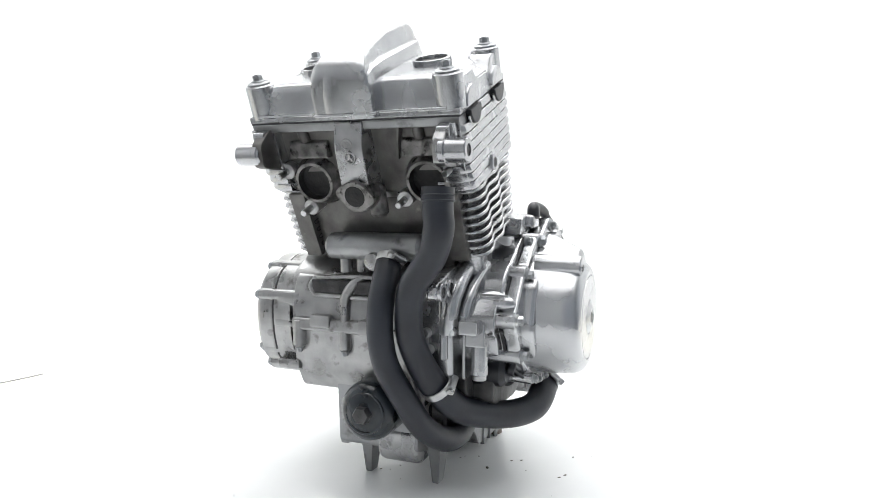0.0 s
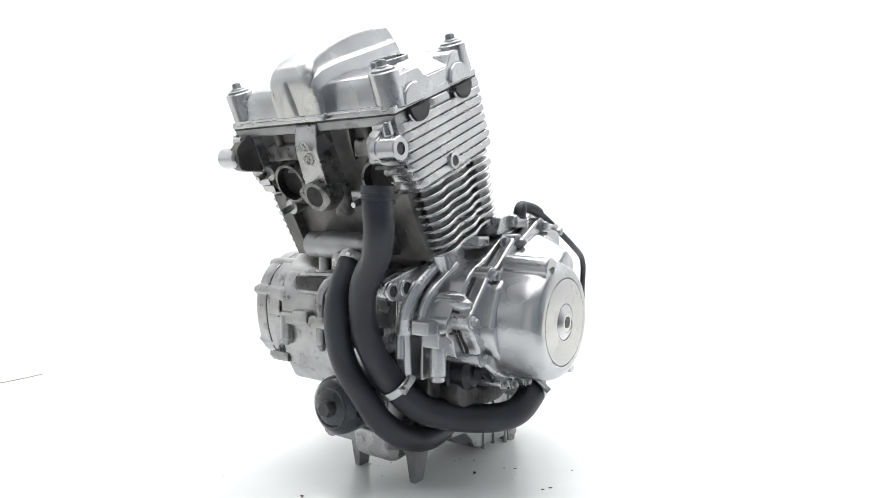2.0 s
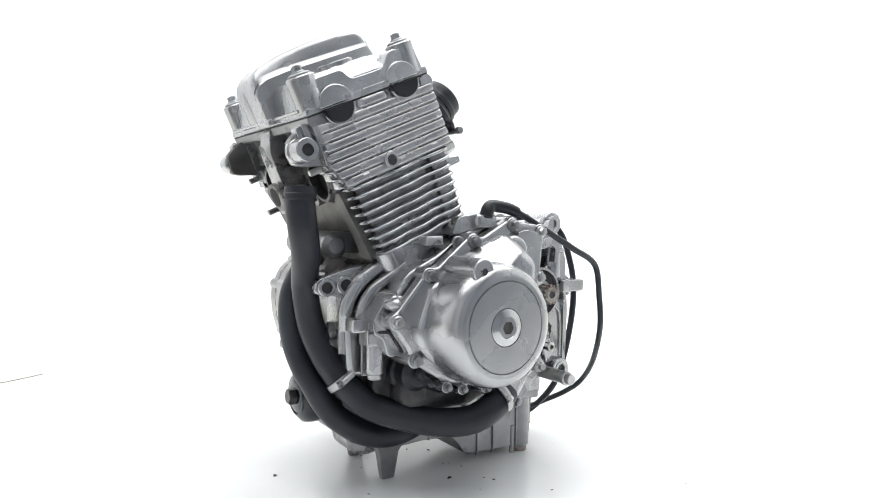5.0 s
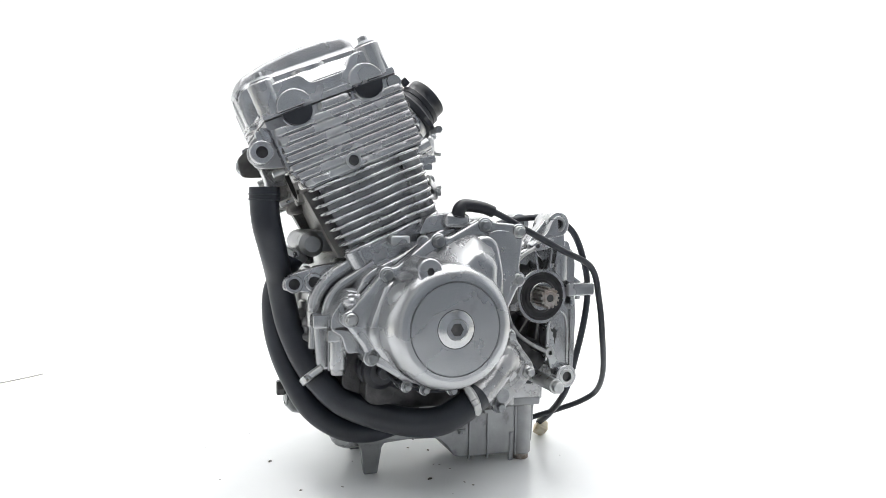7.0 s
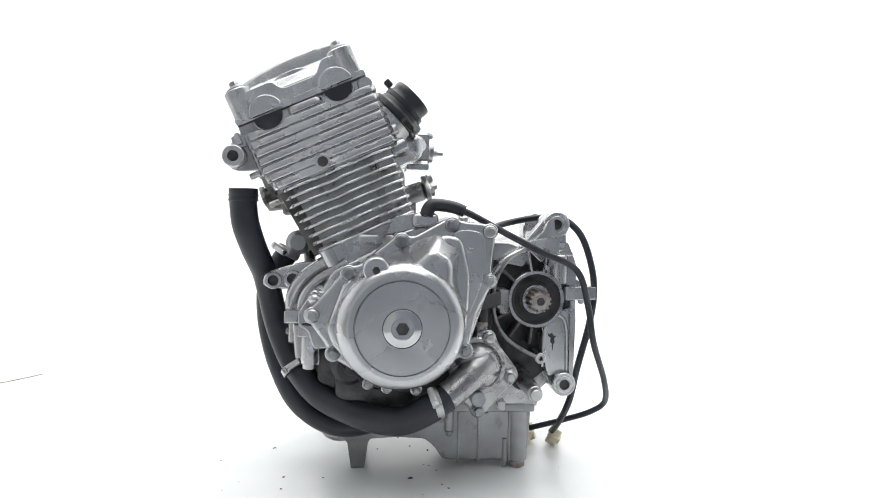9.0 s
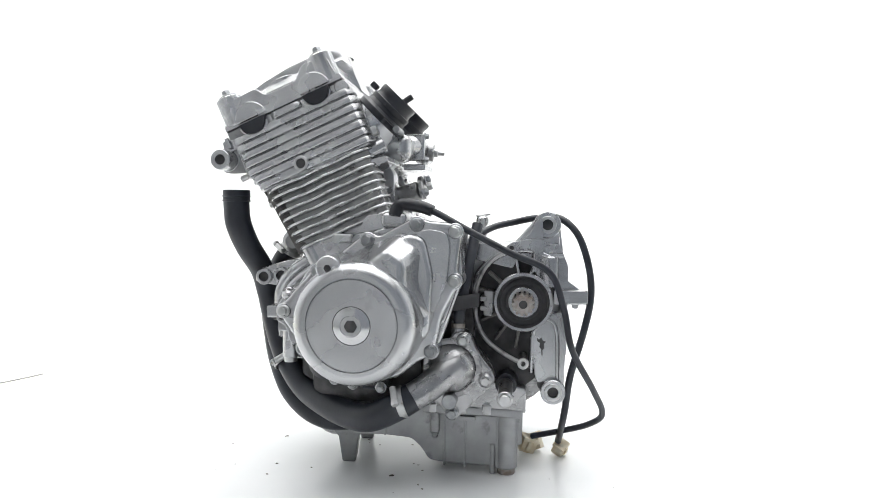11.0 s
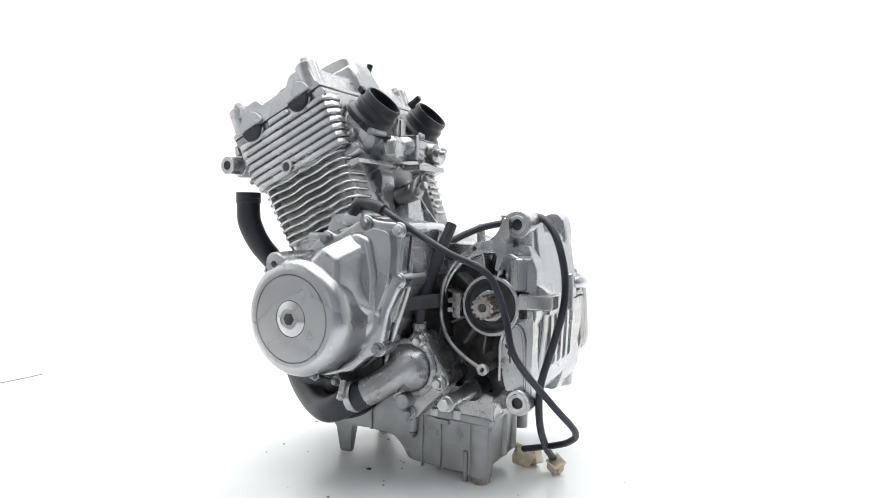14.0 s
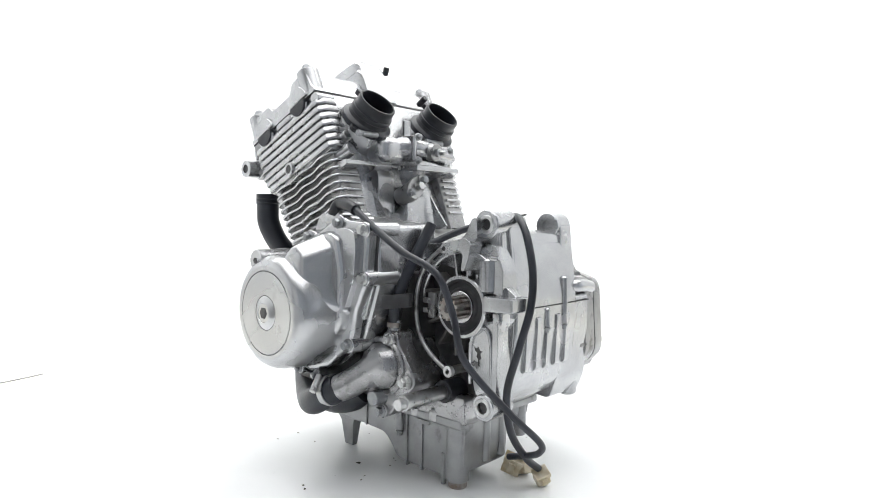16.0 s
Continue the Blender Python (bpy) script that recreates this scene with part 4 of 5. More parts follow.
sender = part("oil_sender", join(cyl_y(-0.108, 0.154, -0.150, -0.10, 0.0205, 0.006, 32), cyl_y(-0.108, 0.154, -0.128, -0.10, 0.0235, 0.005, 32), rod((-0.104, -0.128, 0.150), (-0.066, -0.140, 0.136), 0.0125, 24, 0.004), rod((-0.108, -0.150, 0.157), (-0.106, -0.158, 0.155), 0.008)), BOOT, engine, "black rubber-booted oil pressure sender")
part("sender_wire", tube([(-0.106, -0.156, 0.155), (-0.09, -0.165, 0.142), (-0.06, -0.168, 0.134), (-0.03, -0.162, 0.130), (0.0, -0.15, 0.128)], 0.0018, 8, 6), RUBBER, sender)
for x, z in ((-0.086, 0.142), (-0.064, 0.137), (-0.030, 0.134)):
    part("under_lug", rod((x, -0.175, z), (x, -0.12, z), 0.007), CAST, crankcase)
    bolt(crankcase, (x, -0.175, z), NEAR, SMALL_BOLT)
for y, z in ((-0.075, 0.205), (-0.078, 0.186)):
    part("drain_stub", rod((-0.190, y, z), (-0.15, y, z), 0.006), WORN, crankcase)

# ---- starter end, upper case ----
part("starter_end", join(cyl_y(0.018, 0.286, -0.152, -0.072, 0.041, 0.006, 44), cyl_y(0.018, 0.286, -0.120, -0.112, 0.043, 0.001, 44)), CAST, crankcase)
part("case_step", prism(rounded([(-0.02, 0.30), (0.045, 0.315), (0.056, 0.30), (0.056, 0.25), (0.042, 0.21), (0.0, 0.2)], 0.006), -0.158, -0.122, 0.003), CAST, crankcase)
part("lug_tube", rod((0.0543, -0.168, 0.2617), (0.0543, -0.095, 0.2617), 0.0088), CAST, crankcase)
part("cable_seat", block(-0.036, -0.004, -0.160, -0.130, 0.322, 0.3405, 0.006, 3), CAST, crankcase)
part("top_deck", prism(rounded([(0.05, 0.285), (0.058, 0.302), (0.10, 0.302), (0.13, 0.29), (0.12, 0.27)], 0.004), -0.070, 0.10, 0.003), CAST, crankcase)
part("breather", join(rod((0.068, 0.03, 0.30), (0.066, 0.03, 0.325), 0.006), rod((0.066, 0.03, 0.322), (0.064, 0.055, 0.324), 0.005)), CAST, crankcase)
clip = part("hose_clip", join(ring((0.067, 0.12, 0.330), (0.2, 1, 0), 0.010, 0.0085, 0.008, 20), rod((0.057, 0.124, 0.338), (0.080, 0.124, 0.341), 0.0018)), ZINC, engine, "wire spring hose clip")
part("clip_stub", rod((0.067, 0.125, 0.29), (0.067, 0.125, 0.335), 0.0075), CAST, crankcase)

# ---- output shaft side ----
SX, SZ = 0.1340, 0.2290
part("sprocket_recess", prism(rounded([(0.070, 0.20), (0.068, 0.262), (0.090, 0.288), (0.13, 0.296), (0.158, 0.285), (0.165, 0.22), (0.155, 0.13), (0.125, 0.105), (0.078, 0.125)], 0.010), -0.0645, -0.055, 0.001), GRIME_SHADE, crankcase, "oily black recess round the output shaft")
part("bearing_ring", ring((SX, -0.088, SZ), (0, 1, 0), 0.0378, 0.0334, 0.030, 64, 0.001), CAST, crankcase)
seal = part("oil_seal", lathe([(0.0165, -0.086), (0.022, -0.0862), (0.024, -0.084), (0.029, -0.084), (0.031, -0.0865), (0.0336, -0.0865), (0.0336, -0.062)], (SX, 0, SZ), (0, 1, 0), 56), GASKET, crankcase, "black rubber oil seal")
part("seal_collar", ring((SX, -0.0895, SZ), (0, 1, 0), 0.0192, 0.0145, 0.006, 40), POLISHED, crankcase)
bm = bmesh.new()
teeth = 13
loop = []
for k in range(teeth):
    for a, r in ((0.0, 0.0118), (0.22, 0.0118), (0.30, 0.0143), (0.72, 0.0143), (0.80, 0.0118)):
        th = 2 * math.pi * (k + a) / teeth
        loop.append((SX + r * math.cos(th), SZ + r * math.sin(th)))
shaft = part("splined_shaft", prism(loop, -0.1105, -0.08, 0.0), RUST, crankcase, "rust-tinged splined output shaft", 25)
part("shaft_bore", cyl_y(SX, SZ, -0.1109, -0.108, 0.0058), GRIME_SHADE, shaft)
part("shaft_rim", ring((SX, -0.1117, SZ), (0, 1, 0), 0.0098, 0.0056, 0.002, 28), RUST, shaft)
for angle, r0, r1 in ((100, 0.046, 0.064), (76, 0.046, 0.066), (140, 0.047, 0.058), (165, 0.047, 0.060), (205, 0.047, 0.058), (235, 0.047, 0.060), (262, 0.047, 0.060)):
    c, s = math.cos(radians(angle)), math.sin(radians(angle))
    part("web", moved(block(0.036, r1, -0.012, 0.012, -0.0018, 0.0018, 0.001), Matrix.Translation((SX, -0.076, SZ)) @ pose(0, 0, 0, 0, -angle, 0)), CAST if angle < 120 else GRIMY_SHADED, crankcase)
arm = part("upper_arm", prism(rounded([(0.112, 0.293), (0.124, 0.2925), (0.142, 0.298), (0.148, 0.292), (0.145, 0.274), (0.150, 0.273), (0.156, 0.288), (0.160, 0.306), (0.152, 0.312), (0.136, 0.309), (0.118, 0.305), (0.111, 0.300)], 0.003, 3), -0.102, -0.080, 0.002), CAST, crankcase)
part("arm_web", prism(rounded([(0.118, 0.296), (0.150, 0.300), (0.158, 0.312), (0.156, 0.336), (0.149, 0.334), (0.142, 0.318)], 0.004, 3), -0.088, -0.058, 0.002), CAST, crankcase)
part("arm_hole", cyl_y(0.1185, 0.2985, -0.1025, -0.098, 0.0034), GRIME_SHADE, arm)
arch = [(SX + 0.066 * math.cos(radians(a)), -0.082, SZ + 0.066 * math.sin(radians(a))) for a in range(60, 181, 15)]
part("arch_rib", tube(arch, 0.0035, 10, 4), CAST, crankcase)
part("right_web", prism(rounded([(0.150, 0.262), (0.160, 0.250), (0.182, 0.247), (0.182, 0.216), (0.165, 0.214), (0.155, 0.18), (0.178, 0.19), (0.19, 0.215), (0.19, 0.275), (0.178, 0.305), (0.155, 0.30), (0.148, 0.28)], 0.004), -0.080, -0.052, 0.003), CAST, crankcase)
post = part("vertical_boss", join(rod((0.166, -0.074, 0.248), (0.166, -0.074, 0.288), 0.0135, 24, 0.002), block(0.150, 0.184, -0.084, -0.05, 0.286, 0.292, 0.002)), CAST, crankcase)
bolt(crankcase, (0.168, -0.073, 0.292), (0, 0, 1), BRIGHT_BOLT)
lug = part("rear_lug", prism(rounded([(0.172, 0.228), (0.172, 0.246), (0.214, 0.246), (0.214, 0.229)], 0.003), -0.094, -0.058, 0.0025), CAST, crankcase)
bolt(crankcase, (0.200, -0.072, 0.228), (0, 0, -1), SMALL_BOLT)
part("lug_gusset", prism([(0.180, 0.245), (0.206, 0.245), (0.182, 0.262)], -0.074, -0.060, 0.001), CAST, crankcase)
part("lower_plate", prism(rounded([(0.143, 0.190), (0.152, 0.205), (0.170, 0.214), (0.184, 0.214), (0.187, 0.13), (0.182, 0.105), (0.160, 0.108), (0.150, 0.135), (0.146, 0.16)], 0.008), -0.082, -0.05, 0.003), CAST, crankcase)
part("recess_rim", tube([(0.1455, -0.0815, 0.138), (0.1460, -0.0825, 0.165), (0.1475, -0.0830, 0.188), (0.1540, -0.0830, 0.2025), (0.1640, -0.0830, 0.2075), (0.1735, -0.0830, 0.2020), (0.1775, -0.0830, 0.186), (0.1785, -0.0828, 0.160), (0.1790, -0.0820, 0.132)], 0.0024, 12, 6), CAST, crankcase)
part("edge_rib", prism(rounded([(0.181, 0.120), (0.187, 0.124), (0.189, 0.200), (0.187, 0.226), (0.181, 0.226)], 0.002), -0.086, -0.066, 0.002, 3), CAST, crankcase)
part("strut", tube([(0.1490, -0.088, 0.300), (0.1475, -0.088, 0.285), (0.1465, -0.088, 0.268)], 0.0038, 12, 6), CAST, crankcase)
part("grime_mark", prism([(0.152, 0.1835), (0.155, 0.1815), (0.158, 0.184), (0.160, 0.180), (0.164, 0.179), (0.161, 0.176), (0.162, 0.170), (0.1595, 0.168), (0.160, 0.161), (0.1585, 0.161), (0.158, 0.169), (0.1555, 0.172), (0.1565, 0.177), (0.153, 0.179)], -0.0824, -0.0815, 0), GRIME_SHADE, crankcase)
part("oil_stain", prism(rounded([(0.1545, 0.119), (0.1535, 0.127), (0.157, 0.1255), (0.161, 0.128), (0.166, 0.1262), (0.171, 0.1290), (0.176, 0.1268), (0.1805, 0.129), (0.181, 0.119), (0.170, 0.114)], 0.003, 3), -0.0824, -0.0815, 0), GRIME_SHADE, crankcase)
for x, z, r, y0 in ((0.1630, 0.3277, 0.0172, -0.078), (0.1735, 0.1160, 0.0158, -0.092)):
    rb = part("mounting_boss", ring((x, y0, z), (0, 1, 0), r, 0.0078, 0.040, 36, 0.0012), CAST, crankcase)
    part("sleeve", ring((x, y0 - 0.001, z), (0, 1, 0), 0.0112, 0.0070, 0.02, 28), ZINC, rb)
    part("bore", cyl_y(x, z, y0 + 0.003, y0 + 0.032, 0.0076), GRIME_SHADE, rb)
part("boss_web", prism(rounded([(0.118, 0.300), (0.150, 0.338), (0.176, 0.338), (0.182, 0.28), (0.15, 0.27)], 0.006), -0.070, -0.050, 0.003), CAST, crankcase)
guide = part("chain_guide", tube([(0.114, -0.104, 0.2965), (0.094, -0.100, 0.283), (0.080, -0.100, 0.262), (0.074, -0.101, 0.235), (0.077, -0.102, 0.205), (0.090, -0.104, 0.182), (0.112, -0.107, 0.166), (0.134, -0.109, 0.1555)], 0.0027, 10, 8), WORN, crankcase, "thin curved steel guide strip")
part("eyelet", ring((0.1353, -0.1115, 0.1553), (0, 1, 0), 0.0070, 0.0032, 0.006, 24), ZINC, guide)
part("eyelet_leg", cyl_y(0.1353, 0.1553, -0.108, -0.064, 0.0055), GRIMY_SHADED, crankcase)
part("tie_block", join(block(0.084, 0.096, -0.092, -0.064, 0.211, 0.243, 0.002), block(0.080, 0.088, -0.096, -0.070, 0.218, 0.224, 0.001), block(0.080, 0.088, -0.096, -0.070, 0.230, 0.236, 0.001)), WORN, crankcase)
shift = part("gear_shift_shaft", join(cyl_y(0.1145, 0.1245, -0.160, -0.085, 0.0088, 0.001), cyl_y(0.1150, 0.1240, -0.172, -0.158, 0.0072, 0.001), cyl_y(0.1150, 0.1240, -0.164, -0.158, 0.0095, 0.001)), ZINC, crankcase, "protruding steel gear shift shaft")
part("shaft_seal", ring((0.1145, -0.095, 0.1245), (0, 1, 0), 0.0138, 0.0085, 0.032, 32), BOOT, crankcase)

# ---- rear wall ----
rear_outline = [(0.150, 0.105), (0.172, 0.112), (0.186, 0.128), (0.192, 0.20), (0.192, 0.24), (0.183, 0.306), (0.172, 0.312), (0.152, 0.306), (0.13, 0.28), (0.13, 0.12)]
part("rear_wall", prism(rounded(rear_outline, 0.006, 3), -0.056, 0.083, 0.006, 3), CAST, crankcase)
part("rear_flank", prism(rounded([(0.13, 0.105), (0.176, 0.100), (0.186, 0.125), (0.190, 0.20), (0.189, 0.236), (0.13, 0.25)], 0.008, 3), 0.045, 0.116, 0.005, 3), CAST, crankcase)
part("near_cheek", prism(rounded([(0.150, 0.28), (0.147, 0.325), (0.156, 0.342), (0.170, 0.343), (0.179, 0.333), (0.186, 0.28)], 0.006, 3), -0.056, -0.030, 0.004, 3), CAST, crankcase)
part("far_cheek", prism(rounded([(0.150, 0.28), (0.148, 0.325), (0.156, 0.338), (0.170, 0.340), (0.179, 0.331), (0.187, 0.26)], 0.006, 3), 0.050, 0.082, 0.007, 3), CAST, crankcase)
part("saddle", prism(rounded([(0.150, 0.28), (0.150, 0.318), (0.165, 0.322), (0.180, 0.318), (0.187, 0.26)], 0.006, 3), -0.034, 0.054, 0.004), CAST, crankcase)
part("upper_lug", join(ring((0.166, 0.046, 0.326), (0, 1, 0), 0.0165, 0.0078, 0.03, 36), block(0.150, 0.184, 0.050, 0.078, 0.27, 0.328, 0.004)), CAST, crankcase)
for y in (-0.030, -0.008, 0.014, 0.036, 0.058):
    part("rear_rib", prism(rounded([(0.180, 0.142), (0.1925, 0.152), (0.1945, 0.205), (0.194, 0.215), (0.18, 0.218)], 0.003), y - 0.0046, y + 0.0046, 0.0022, 3), CAST, crankcase)
part("rear_split", block(0.130, 0.1928, -0.05, 0.112, 0.2265, 0.2280, 0.0002), GASKET, crankcase)
for y, z0, z1 in ((0.052, 0.20, 0.262), (0.012, 0.20, 0.225)):
    part("rear_column", rod((0.1905, y, z0), (0.1895, y, z1), 0.0058, 20, 0.002), CAST, crankcase)
    bolt(crankcase, (0.1905, y, z0), (0, 0, -1), SMALL_BOLT)
part("rear_foot", rod((0.170, 0.100, 0.096), (0.170, 0.100, 0.125), 0.0125, 24, 0.003), CAST, crankcase)
part("elbow_fitting", tube([(0.178, 0.075, 0.246), (0.190, 0.085, 0.247), (0.190, 0.105, 0.246), (0.188, 0.122, 0.243)], 0.0085, 16, 6), CAST, clutch)
bolt(clutch, (0.18, 0.10, 0.257), (0, 0, 1), BRIGHT_BOLT)
bolt(clutch, (0.172, 0.075, 0.267), (0, 0, 1), BOLT)

# ---- water pump ----
pump_outline = [(0.050, 0.196), (0.070, 0.196), (0.076, 0.178), (0.098, 0.150), (0.103, 0.137), (0.094, 0.127), (0.078, 0.112), (0.058, 0.090), (0.046, 0.088), (0.036, 0.104), (0.022, 0.112), (0.014, 0.140), (0.022, 0.166), (0.040, 0.178)]
pump = part("water_pump", prism(rounded(pump_outline, 0.006, 3), -0.132, -0.105, 0.003, 3), OILY, engine, "dull cast aluminium water pump with an elbow outlet")
part("pump_body", prism(rounded([(0.055 + (x - 0.055) * 0.86, 0.142 + (z - 0.142) * 0.86) for x, z in pump_outline], 0.008, 3), -0.106, -0.058, 0.003), OILY, pump)
part("volute", lathe([(0, -0.156), (0.012, -0.155), (0.022, -0.150), (0.028, -0.141), (0.030, -0.130)], (0.049, 0, 0.152), (0, 1, 0), 44), OILY, pump)
part("volute_rim", ring((0.049, -0.136, 0.152), (0, 1, 0), 0.0365, 0.030, 0.006, 44, 0.002), OILY, pump)
part("elbow", tube([(0.058, -0.134, 0.160), (0.044, -0.144, 0.149), (0.024, -0.155, 0.133), (0.004, -0.166, 0.121), (-0.006, -0.171, 0.117)], lambda s: 0.0195 - 0.0035 * s, 28, 8), OILY, pump)
part("outlet_neck", rod((0.055, -0.122, 0.180), (0.055, -0.118, 0.208), 0.0085), OILY, pump)
for x, z in ((0.0625, 0.1865), (0.0905, 0.1385), (0.050, 0.0965), (0.0215, 0.150)):
    part("screw_lug", cyl_y(x, z, -0.136, -0.10, 0.0088), OILY, pump)
    bolt(pump, (x, -0.136, z), NEAR, BRIGHT_BOLT if z > 0.13 else BOLT, 900 * x)
part("drain_plug", join(cyl_y(0.048, 0.114, -0.150, -0.12, 0.0092)), DARKBOLT, pump)
by = part("bypass_hose", tube([(0.055, -0.120, 0.196), (0.0565, -0.121, 0.222), (0.061, -0.114, 0.250), (0.066, -0.100, 0.280), (0.070, -0.086, 0.305), (0.0734, -0.0746, 0.3265)], 0.0070, 18, 8, 0.6), RUBBER, engine, "narrow black bypass hose")
part("spring_band", ring((0.055, -0.1215, 0.199), (0, 0.1, 1), 0.0086, 0.0068, 0.006, 28), RUST, by, "dull brass-coloured spring band")
guard = part("cable_guard", join(bevelled(loft([[(x, y - 0.003, z0), (x, y + 0.003, z0), (x, y + 0.003, z1), (x, y - 0.003, z1)] for x, y, z0, z1 in ((0.026, -0.145, 0.222, 0.240), (0.056, -0.135, 0.223, 0.240), (0.080, -0.117, 0.226, 0.243))]), 0.0012), block(0.024, 0.034, -0.150, -0.10, 0.21, 0.252, 0.003)), GASKET, engine, "black plastic cable guard strip")
# black block painted as the shaded gap between alternator housing and sprocket
part("shaded_gap_block", prism(rounded([(0.030, 0.175), (0.030, 0.262), (0.068, 0.268), (0.074, 0.20), (0.068, 0.175)], 0.006), -0.098, -0.055, 0.003), GRIME_SHADE, crankcase)
part("lower_case", prism(rounded([(0.014, 0.08), (0.014, 0.12), (0.10, 0.125), (0.140, 0.118), (0.14, 0.085)], 0.004), -0.085, -0.05, 0.003), OILY, crankcase)

# ---- intake side ----
IN_WAY = Vector((0.70, 0, 0.714))
for y in (-0.073, 0.058):
    top = Vector((-0.030, y, 0.4895))
    base = top - IN_WAY * 0.046
    part("intake_neck", join(lathe([(0.036, -0.052), (0.034, -0.02), (0.0325, 0.009)], base, IN_WAY, 36)), CAST, head)
    boot = part("intake_boot", lathe([(0.0225, 0.016), (0.0232, 0.0445), (0.0242, 0.0462), (0.0258, 0.0462), (0.0270, 0.0445), (0.0270, 0.0385), (0.0262, 0.0370), (0.0268, 0.0330), (0.0278, 0.0310), (0.0285, 0.0240), (0.0305, 0.0190), (0.0350, 0.0165), (0.0362, 0.0150), (0.0362, 0.0085), (0.0345, 0.0070), (0.02, 0.0070)], base, IN_WAY, 56), BOOT, engine, "black rubber intake boot with a round mouth")
    part("base_ear", moved(prism(rounded([(-0.043, -0.008), (-0.043, 0.008), (0.0, 0.020), (0.043, 0.008), (0.043, -0.008), (0.0, -0.020)], 0.006), 0.008, 0.0145, 0.0015), aim(base, IN_WAY) @ pose(0, 0, 0, 90, 0, 0) @ pose(0, 0, 0, 0, 35, 0)), BOOT, boot)
    part("inside", lathe([(0, 0.018), (0.0226, 0.018)], base, IN_WAY, 36), SOOT, boot)
    part("band", ring(base + IN_WAY * 0.0245, IN_WAY, 0.0296, 0.0262, 0.0070, 48), BOOT, boot)
    side = Vector((0.62, -0.5, -0.6)).normalized()
    part("band_screw", join(rod(base + IN_WAY * 0.015 + side * 0.0385 + Vector((0, -0.012, 0)), base + IN_WAY * 0.015 + side * 0.0385 + Vector((0, 0.016, 0)), 0.0040), moved(hexagon(0.0048, 0.006), aim(base + IN_WAY * 0.015 + side * 0.0385 + Vector((0, -0.013, 0)), (0, -1, 0)))), DARKBOLT, boot)
    part("lug", moved(block(-0.005, 0.005, -0.004, 0.004, 0, 0.010, 0.0015), aim(base + IN_WAY * 0.034 + Vector((-0.021, -0.004, 0.020)), (-0.7, 0, 0.7))), BOOT, boot)
    part("base_bolt", join(rod(base + Vector((0.010, -0.034, -0.012)), base + Vector((-0.02, -0.034, -0.03)), 0.0068)), ZINC, boot)
part("clamp_screw", rod((-0.044, 0.020, 0.499), (-0.030, 0.020, 0.508), 0.0045), BOOT, boot)
part("intake_wall", leaning(prism(rounded([(0.10, 0.388), (0.120, 0.392), (0.127, 0.425), (0.124, 0.494), (0.10, 0.494)], 0.003), -0.105, 0.093, 0.004)), CAST, head)
part("rear_ledge", leaning(prism(rounded([(0.09, 0.383), (0.132, 0.3835), (0.133, 0.3905), (0.09, 0.398)], 0.002), -0.122, 0.104, 0.0018)), CAST, head)
part("ledge_boss", leaning(rod((0.112, -0.113, 0.404), (0.134, -0.108, 0.406), 0.0095)), CAST, head)
thermo = part("thermostat_housing", join(block(-0.064, -0.016, -0.074, -0.026, 0.408, 0.445, 0.0145, 5), tube([(-0.030, -0.04, 0.430), (-0.020, -0.022, 0.432), (-0.016, 0.01, 0.429), (-0.016, 0.05, 0.424)], 0.0145, 22, 6), block(-0.032, -0.004, -0.030, -0.022, 0.412, 0.448, 0.003)), CAST, engine, "cast thermostat housing with a sensor")
part("outlet", rod((-0.010, 0.008, 0.428), (0.004, 0.009, 0.4265), 0.0125), WORN, thermo)
part("sensor_tip", join(rod((0.002, 0.009, 0.4265), (0.010, 0.0092, 0.4258), 0.006), rod((0.009, 0.0092, 0.4258), (0.019, 0.0094, 0.4250), 0.0032)), ZINC, thermo)
for y, z in ((-0.02, 0.446), (-0.02, 0.414), (0.046, 0.432)):
    bolt(thermo, (-0.006, y, z), (1, 0, 0), SMALL_BOLT)
part("bracket_plate", block(-0.034, -0.004, -0.022, 0.050, 0.400, 0.408, 0.0015), CAST, head)
part("ear", moved(block(-0.003, 0.003, -0.007, 0.007, 0, 0.030, 0.002), Matrix.Translation((-0.045, -0.004, 0.444))), CAST, head)
drain = part("coolant_drain", join(rod((-0.040, -0.020, 0.362), (-0.010, -0.022, 0.372), 0.0135, 28, 0.003), moved(prism(rounded([(-0.020, -0.009), (-0.020, 0.009), (0.0, 0.014), (0.020, 0.009), (0.020, -0.009), (0.0, -0.014)], 0.008, 5), -0.003, 0.004, 0.0015), Matrix.Translation((-0.007, -0.0225, 0.3755)) @ pose(0, 0, 0, 0, -16, 0) @ pose(0, 0, 0, 0, 0, 90) @ pose(0, 0, 0, 0, -38, 0))), WORN, engine, "cast drain fitting with hex plugs")
bolt(drain, (-0.005, -0.0345, 0.3680), (1, 0, 0.25), BOLT, 10)
bolt(drain, (-0.006, -0.0095, 0.3865), (1, 0, 0.25), BOLT, 25)
part("plug", moved(hexagon(0.0062, 0.008), aim((-0.001, -0.023, 0.377), (1, 0, 0.25))), ZINC, drain)
part("column", prism(rounded([(-0.11, 0.305), (-0.0375, 0.305), (-0.0395, 0.392), (-0.047, 0.4035), (-0.11, 0.4035)], 0.005, 3), -0.0620, -0.0310, 0.004, 3), CAST, cylinder_block)
part("dark_guide", prism([(-0.074, 0.392), (-0.064, 0.397), (-0.050, 0.352), (-0.040, 0.322), (-0.062, 0.320), (-0.070, 0.356)], 0.102, 0.105, 0.001), GASKET, cylinder_block)

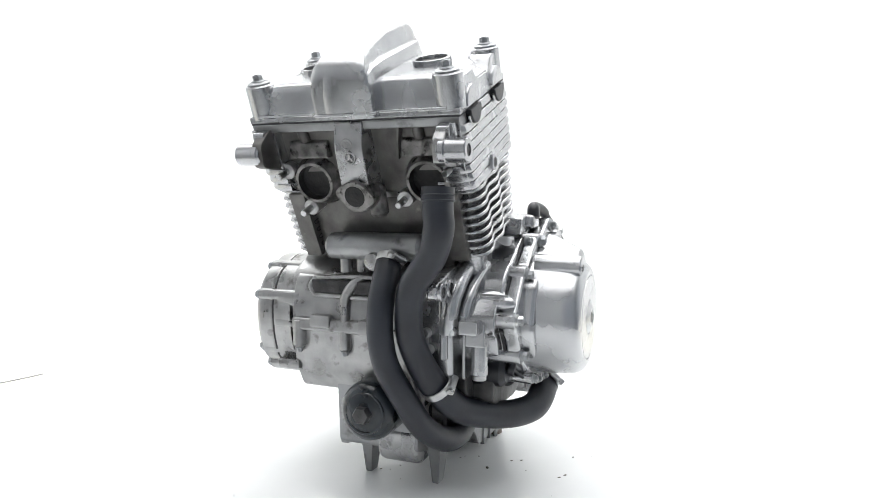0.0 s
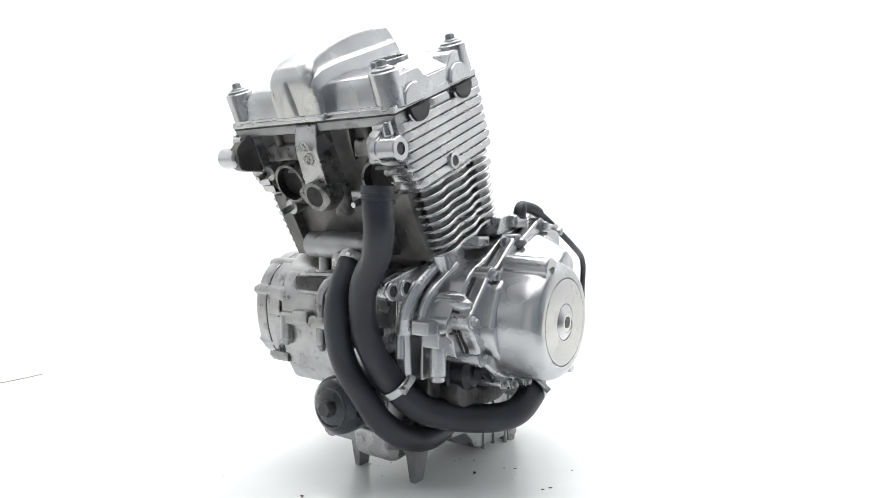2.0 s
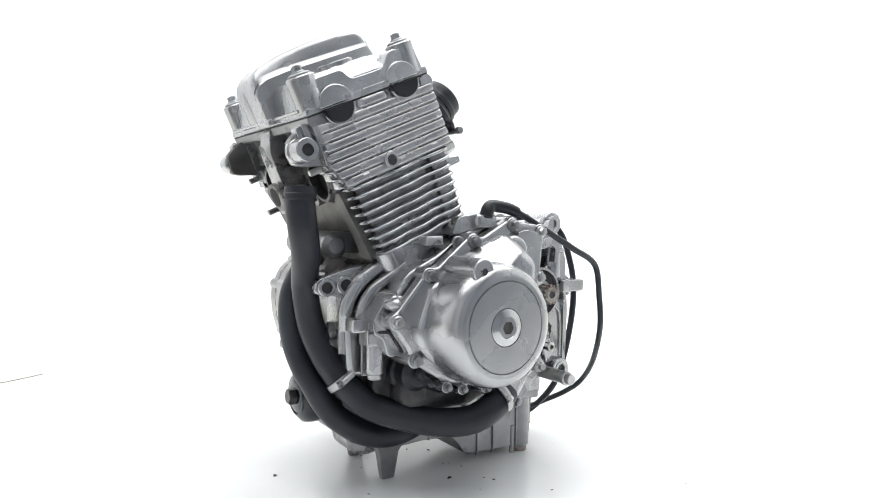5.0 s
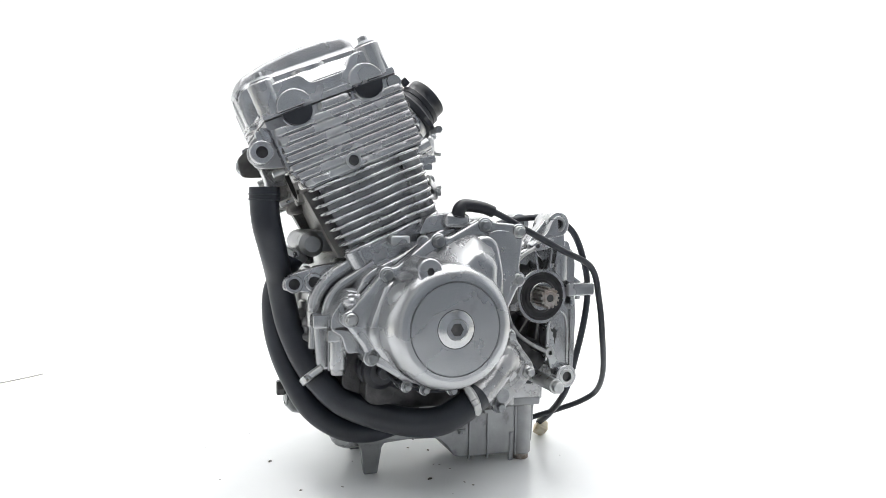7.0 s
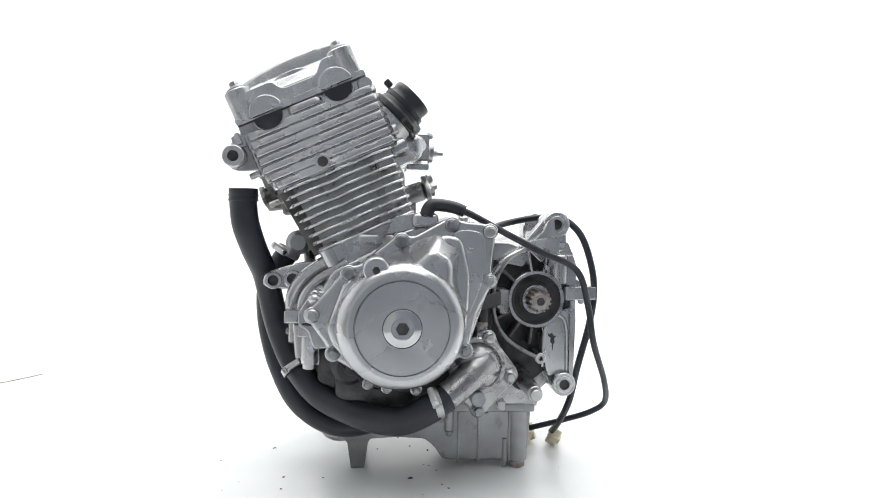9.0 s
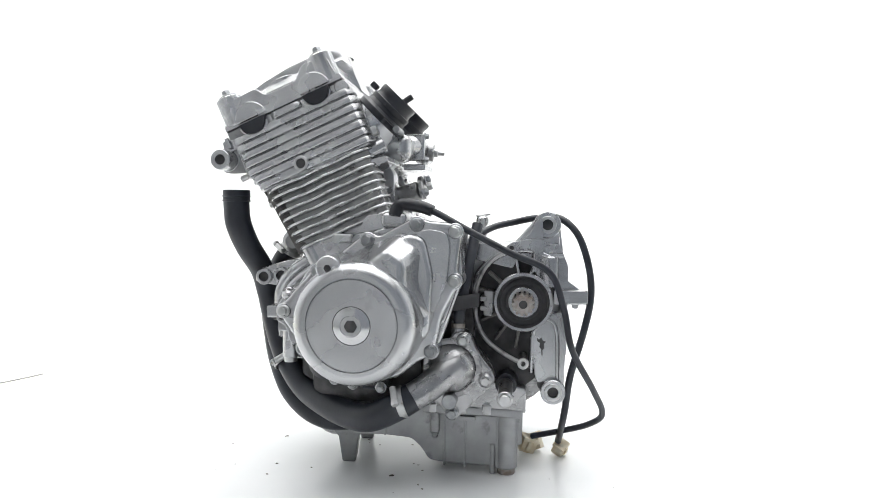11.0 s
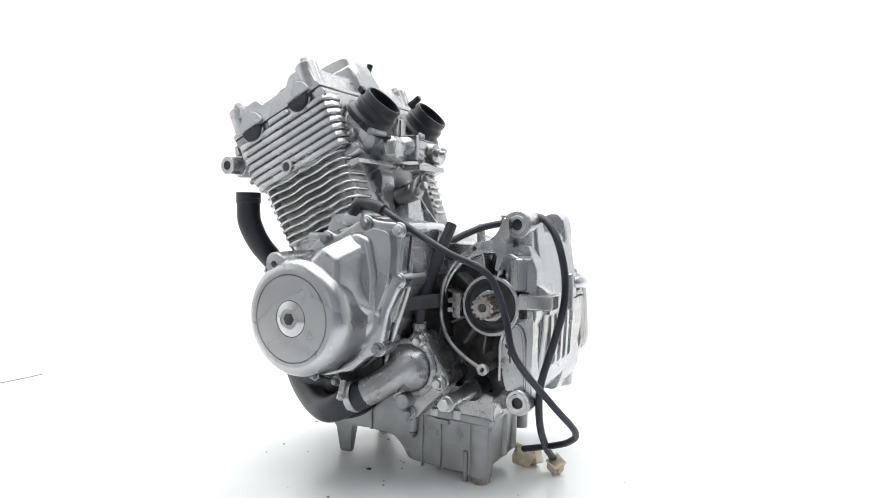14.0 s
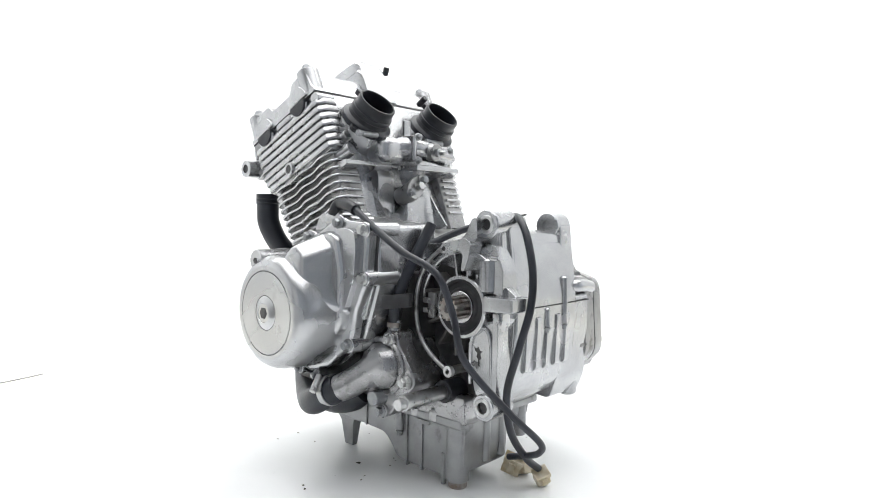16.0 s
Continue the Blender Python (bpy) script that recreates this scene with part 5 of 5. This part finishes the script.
# ---- wiring ----
w1 = [(-0.018, -0.155, 0.336), (-0.011, -0.152, 0.349), (0.010, -0.157, 0.3475), (0.030, -0.160, 0.341), (0.066, -0.165, 0.322), (0.115, -0.168, 0.297), (0.163, -0.162, 0.274), (0.181, -0.155, 0.230), (0.192, -0.148, 0.182), (0.222, -0.108, 0.125), (0.238, -0.070, 0.086), (0.225, -0.050, 0.066), (0.197, -0.030, 0.050), (0.150, -0.005, 0.030)]
loom = part("alternator_cable", tube(w1, 0.0040, 14, 8), RUBBER, engine, "black sheathed alternator cable looping to the table")
part("rubber_elbow", tube([(-0.019, -0.155, 0.336), (-0.016, -0.154, 0.346), (-0.008, -0.153, 0.350), (0.012, -0.157, 0.3475), (0.026, -0.159, 0.3425)], lambda s: 0.0085 - 0.0015 * s, 16, 6), BOOT, loom)
part("bare_wires", join(tube([(-0.022, -0.153, 0.330), (-0.024, -0.154, 0.340), (-0.019, -0.155, 0.347)], 0.0012, 6, 4), tube([(-0.019, -0.150, 0.330), (-0.021, -0.151, 0.340), (-0.017, -0.153, 0.346)], 0.0012, 6, 4)), NYLON, loom, "yellow wire ends")
w2 = [(0.045, -0.080, 0.285), (0.065, -0.050, 0.306), (0.090, -0.020, 0.322), (0.120, 0.000, 0.330), (0.150, -0.016, 0.336), (0.180, -0.038, 0.336), (0.203, -0.053, 0.315), (0.217, -0.060, 0.275), (0.220, -0.067, 0.235), (0.211, -0.074, 0.190), (0.196, -0.076, 0.135), (0.191, -0.060, 0.085), (0.188, -0.025, 0.045), (0.187, 0.008, 0.020)]
second = part("sensor_cable", tube(w2, 0.0046, 14, 8), RUBBER, engine, "second black sheathed cable hanging behind the case")


def connector(name, at, turn, size, label):
    """A moulded plug: shell, latch and a rim."""
    x, y, z = size
    shell = part(name, moved(join(block(-x, x, -y, y, 0, z, 0.0015), block(-x * 0.4, x * 0.4, -y - 0.003, -y, z * 0.2, z * 0.8, 0.0008), block(-x - 0.001, x + 0.001, -y - 0.001, y + 0.001, z * 0.75, z, 0.0008)), pose(*at, *turn)), NYLON, engine, label)
    return shell


connector("wire_plug", (0.139, 0.012, 0.004), (12, 20, 30), (0.012, 0.009, 0.022), "yellowed nylon wire plug lying on the table")
connector("wire_plug", (0.158, 0.020, 0.003), (-10, -24, -20), (0.010, 0.007, 0.024), "translucent yellowed nylon wire plug lying on the table")
connector("wire_plug", (0.188, 0.014, 0.004), (30, -20, 55), (0.009, 0.008, 0.018), "pale nylon wire plug lying on the table")

# ---- grit on the turntable ----
bm = bmesh.new()
rng = random.Random(5)
spots = [(-0.030, -0.102, 0.0042), (0.006, -0.078, 0.0018), (0.008, -0.125, 0.002), (-0.024, -0.198, 0.0025), (-0.009, -0.056, 0.0016), (0.001, -0.003, 0.0034), (-0.070, 0.008, 0.002), (-0.091, 0.027, 0.0022), (0.056, -0.201, 0.0022), (-0.218, 0.022, 0.0024), (-0.023, 0.016, 0.002), (-0.191, -0.085, 0.0026), (-0.190, -0.122, 0.0022), (-0.216, 0.024, 0.003), (-0.141, -0.091, 0.002), (0.015, -0.137, 0.0024), (-0.013, -0.203, 0.0028), (-0.002, -0.060, 0.0018)]
spots += [(rng.uniform(-0.3, 0.3), rng.uniform(-0.3, 0.3), rng.uniform(0.0006, 0.0014)) for _ in range(30)]
for x, y, r in spots:
    m = pose(x, y, r * 0.18, 0, 0, rng.uniform(0, 360)) @ Matrix.Diagonal((r, r * rng.uniform(0.35, 0.7), r * 0.25, 1))
    made = bmesh.ops.create_icosphere(bm, subdivisions=1, radius=1.0, matrix=m)
    for v in made["verts"]:
        v.co += Vector((rng.uniform(-1, 1), rng.uniform(-1, 1), 0)) * r * 0.25
debris = part("grit", bm, SPECK, None)
tagged(debris, "scattered dark grit specks on the turntable", "debris", kind="stuff")

# ---- grey line pieces on the sheet, added for visible bits of the turntable's edge ----
for points in ([(-0.935, 0.40, -0.029), (-0.901, 0.459, -0.029), (-0.878, 0.498, -0.0288), (-0.859, 0.540, -0.029)], [(0.505, 0.879, -0.0285), (0.516, 0.880, -0.0270), (0.530, 0.868, -0.0275), (0.545, 0.856, -0.0285)]):
    thread = part("edge_line", tube(points, 0.0012, 8, 6), GREY_LINE, None, "thin grey line piece standing in for the turntable's edge")
    tagged(thread, category="thread", group="threads on the sheet")


def motions():
    """The turntable turns the engine at a steady pace."""
    turns = [(t, 67.087 - 6.83295 * t + 0.005215 * t ** 2 - 0.000507 * t ** 3) for t in range(17)]
    for thing in (engine, turntable, debris):
        walk(thing, [(t, pose(0, 0, 0, 0, 0, a)) for t, a in turns])


motions()
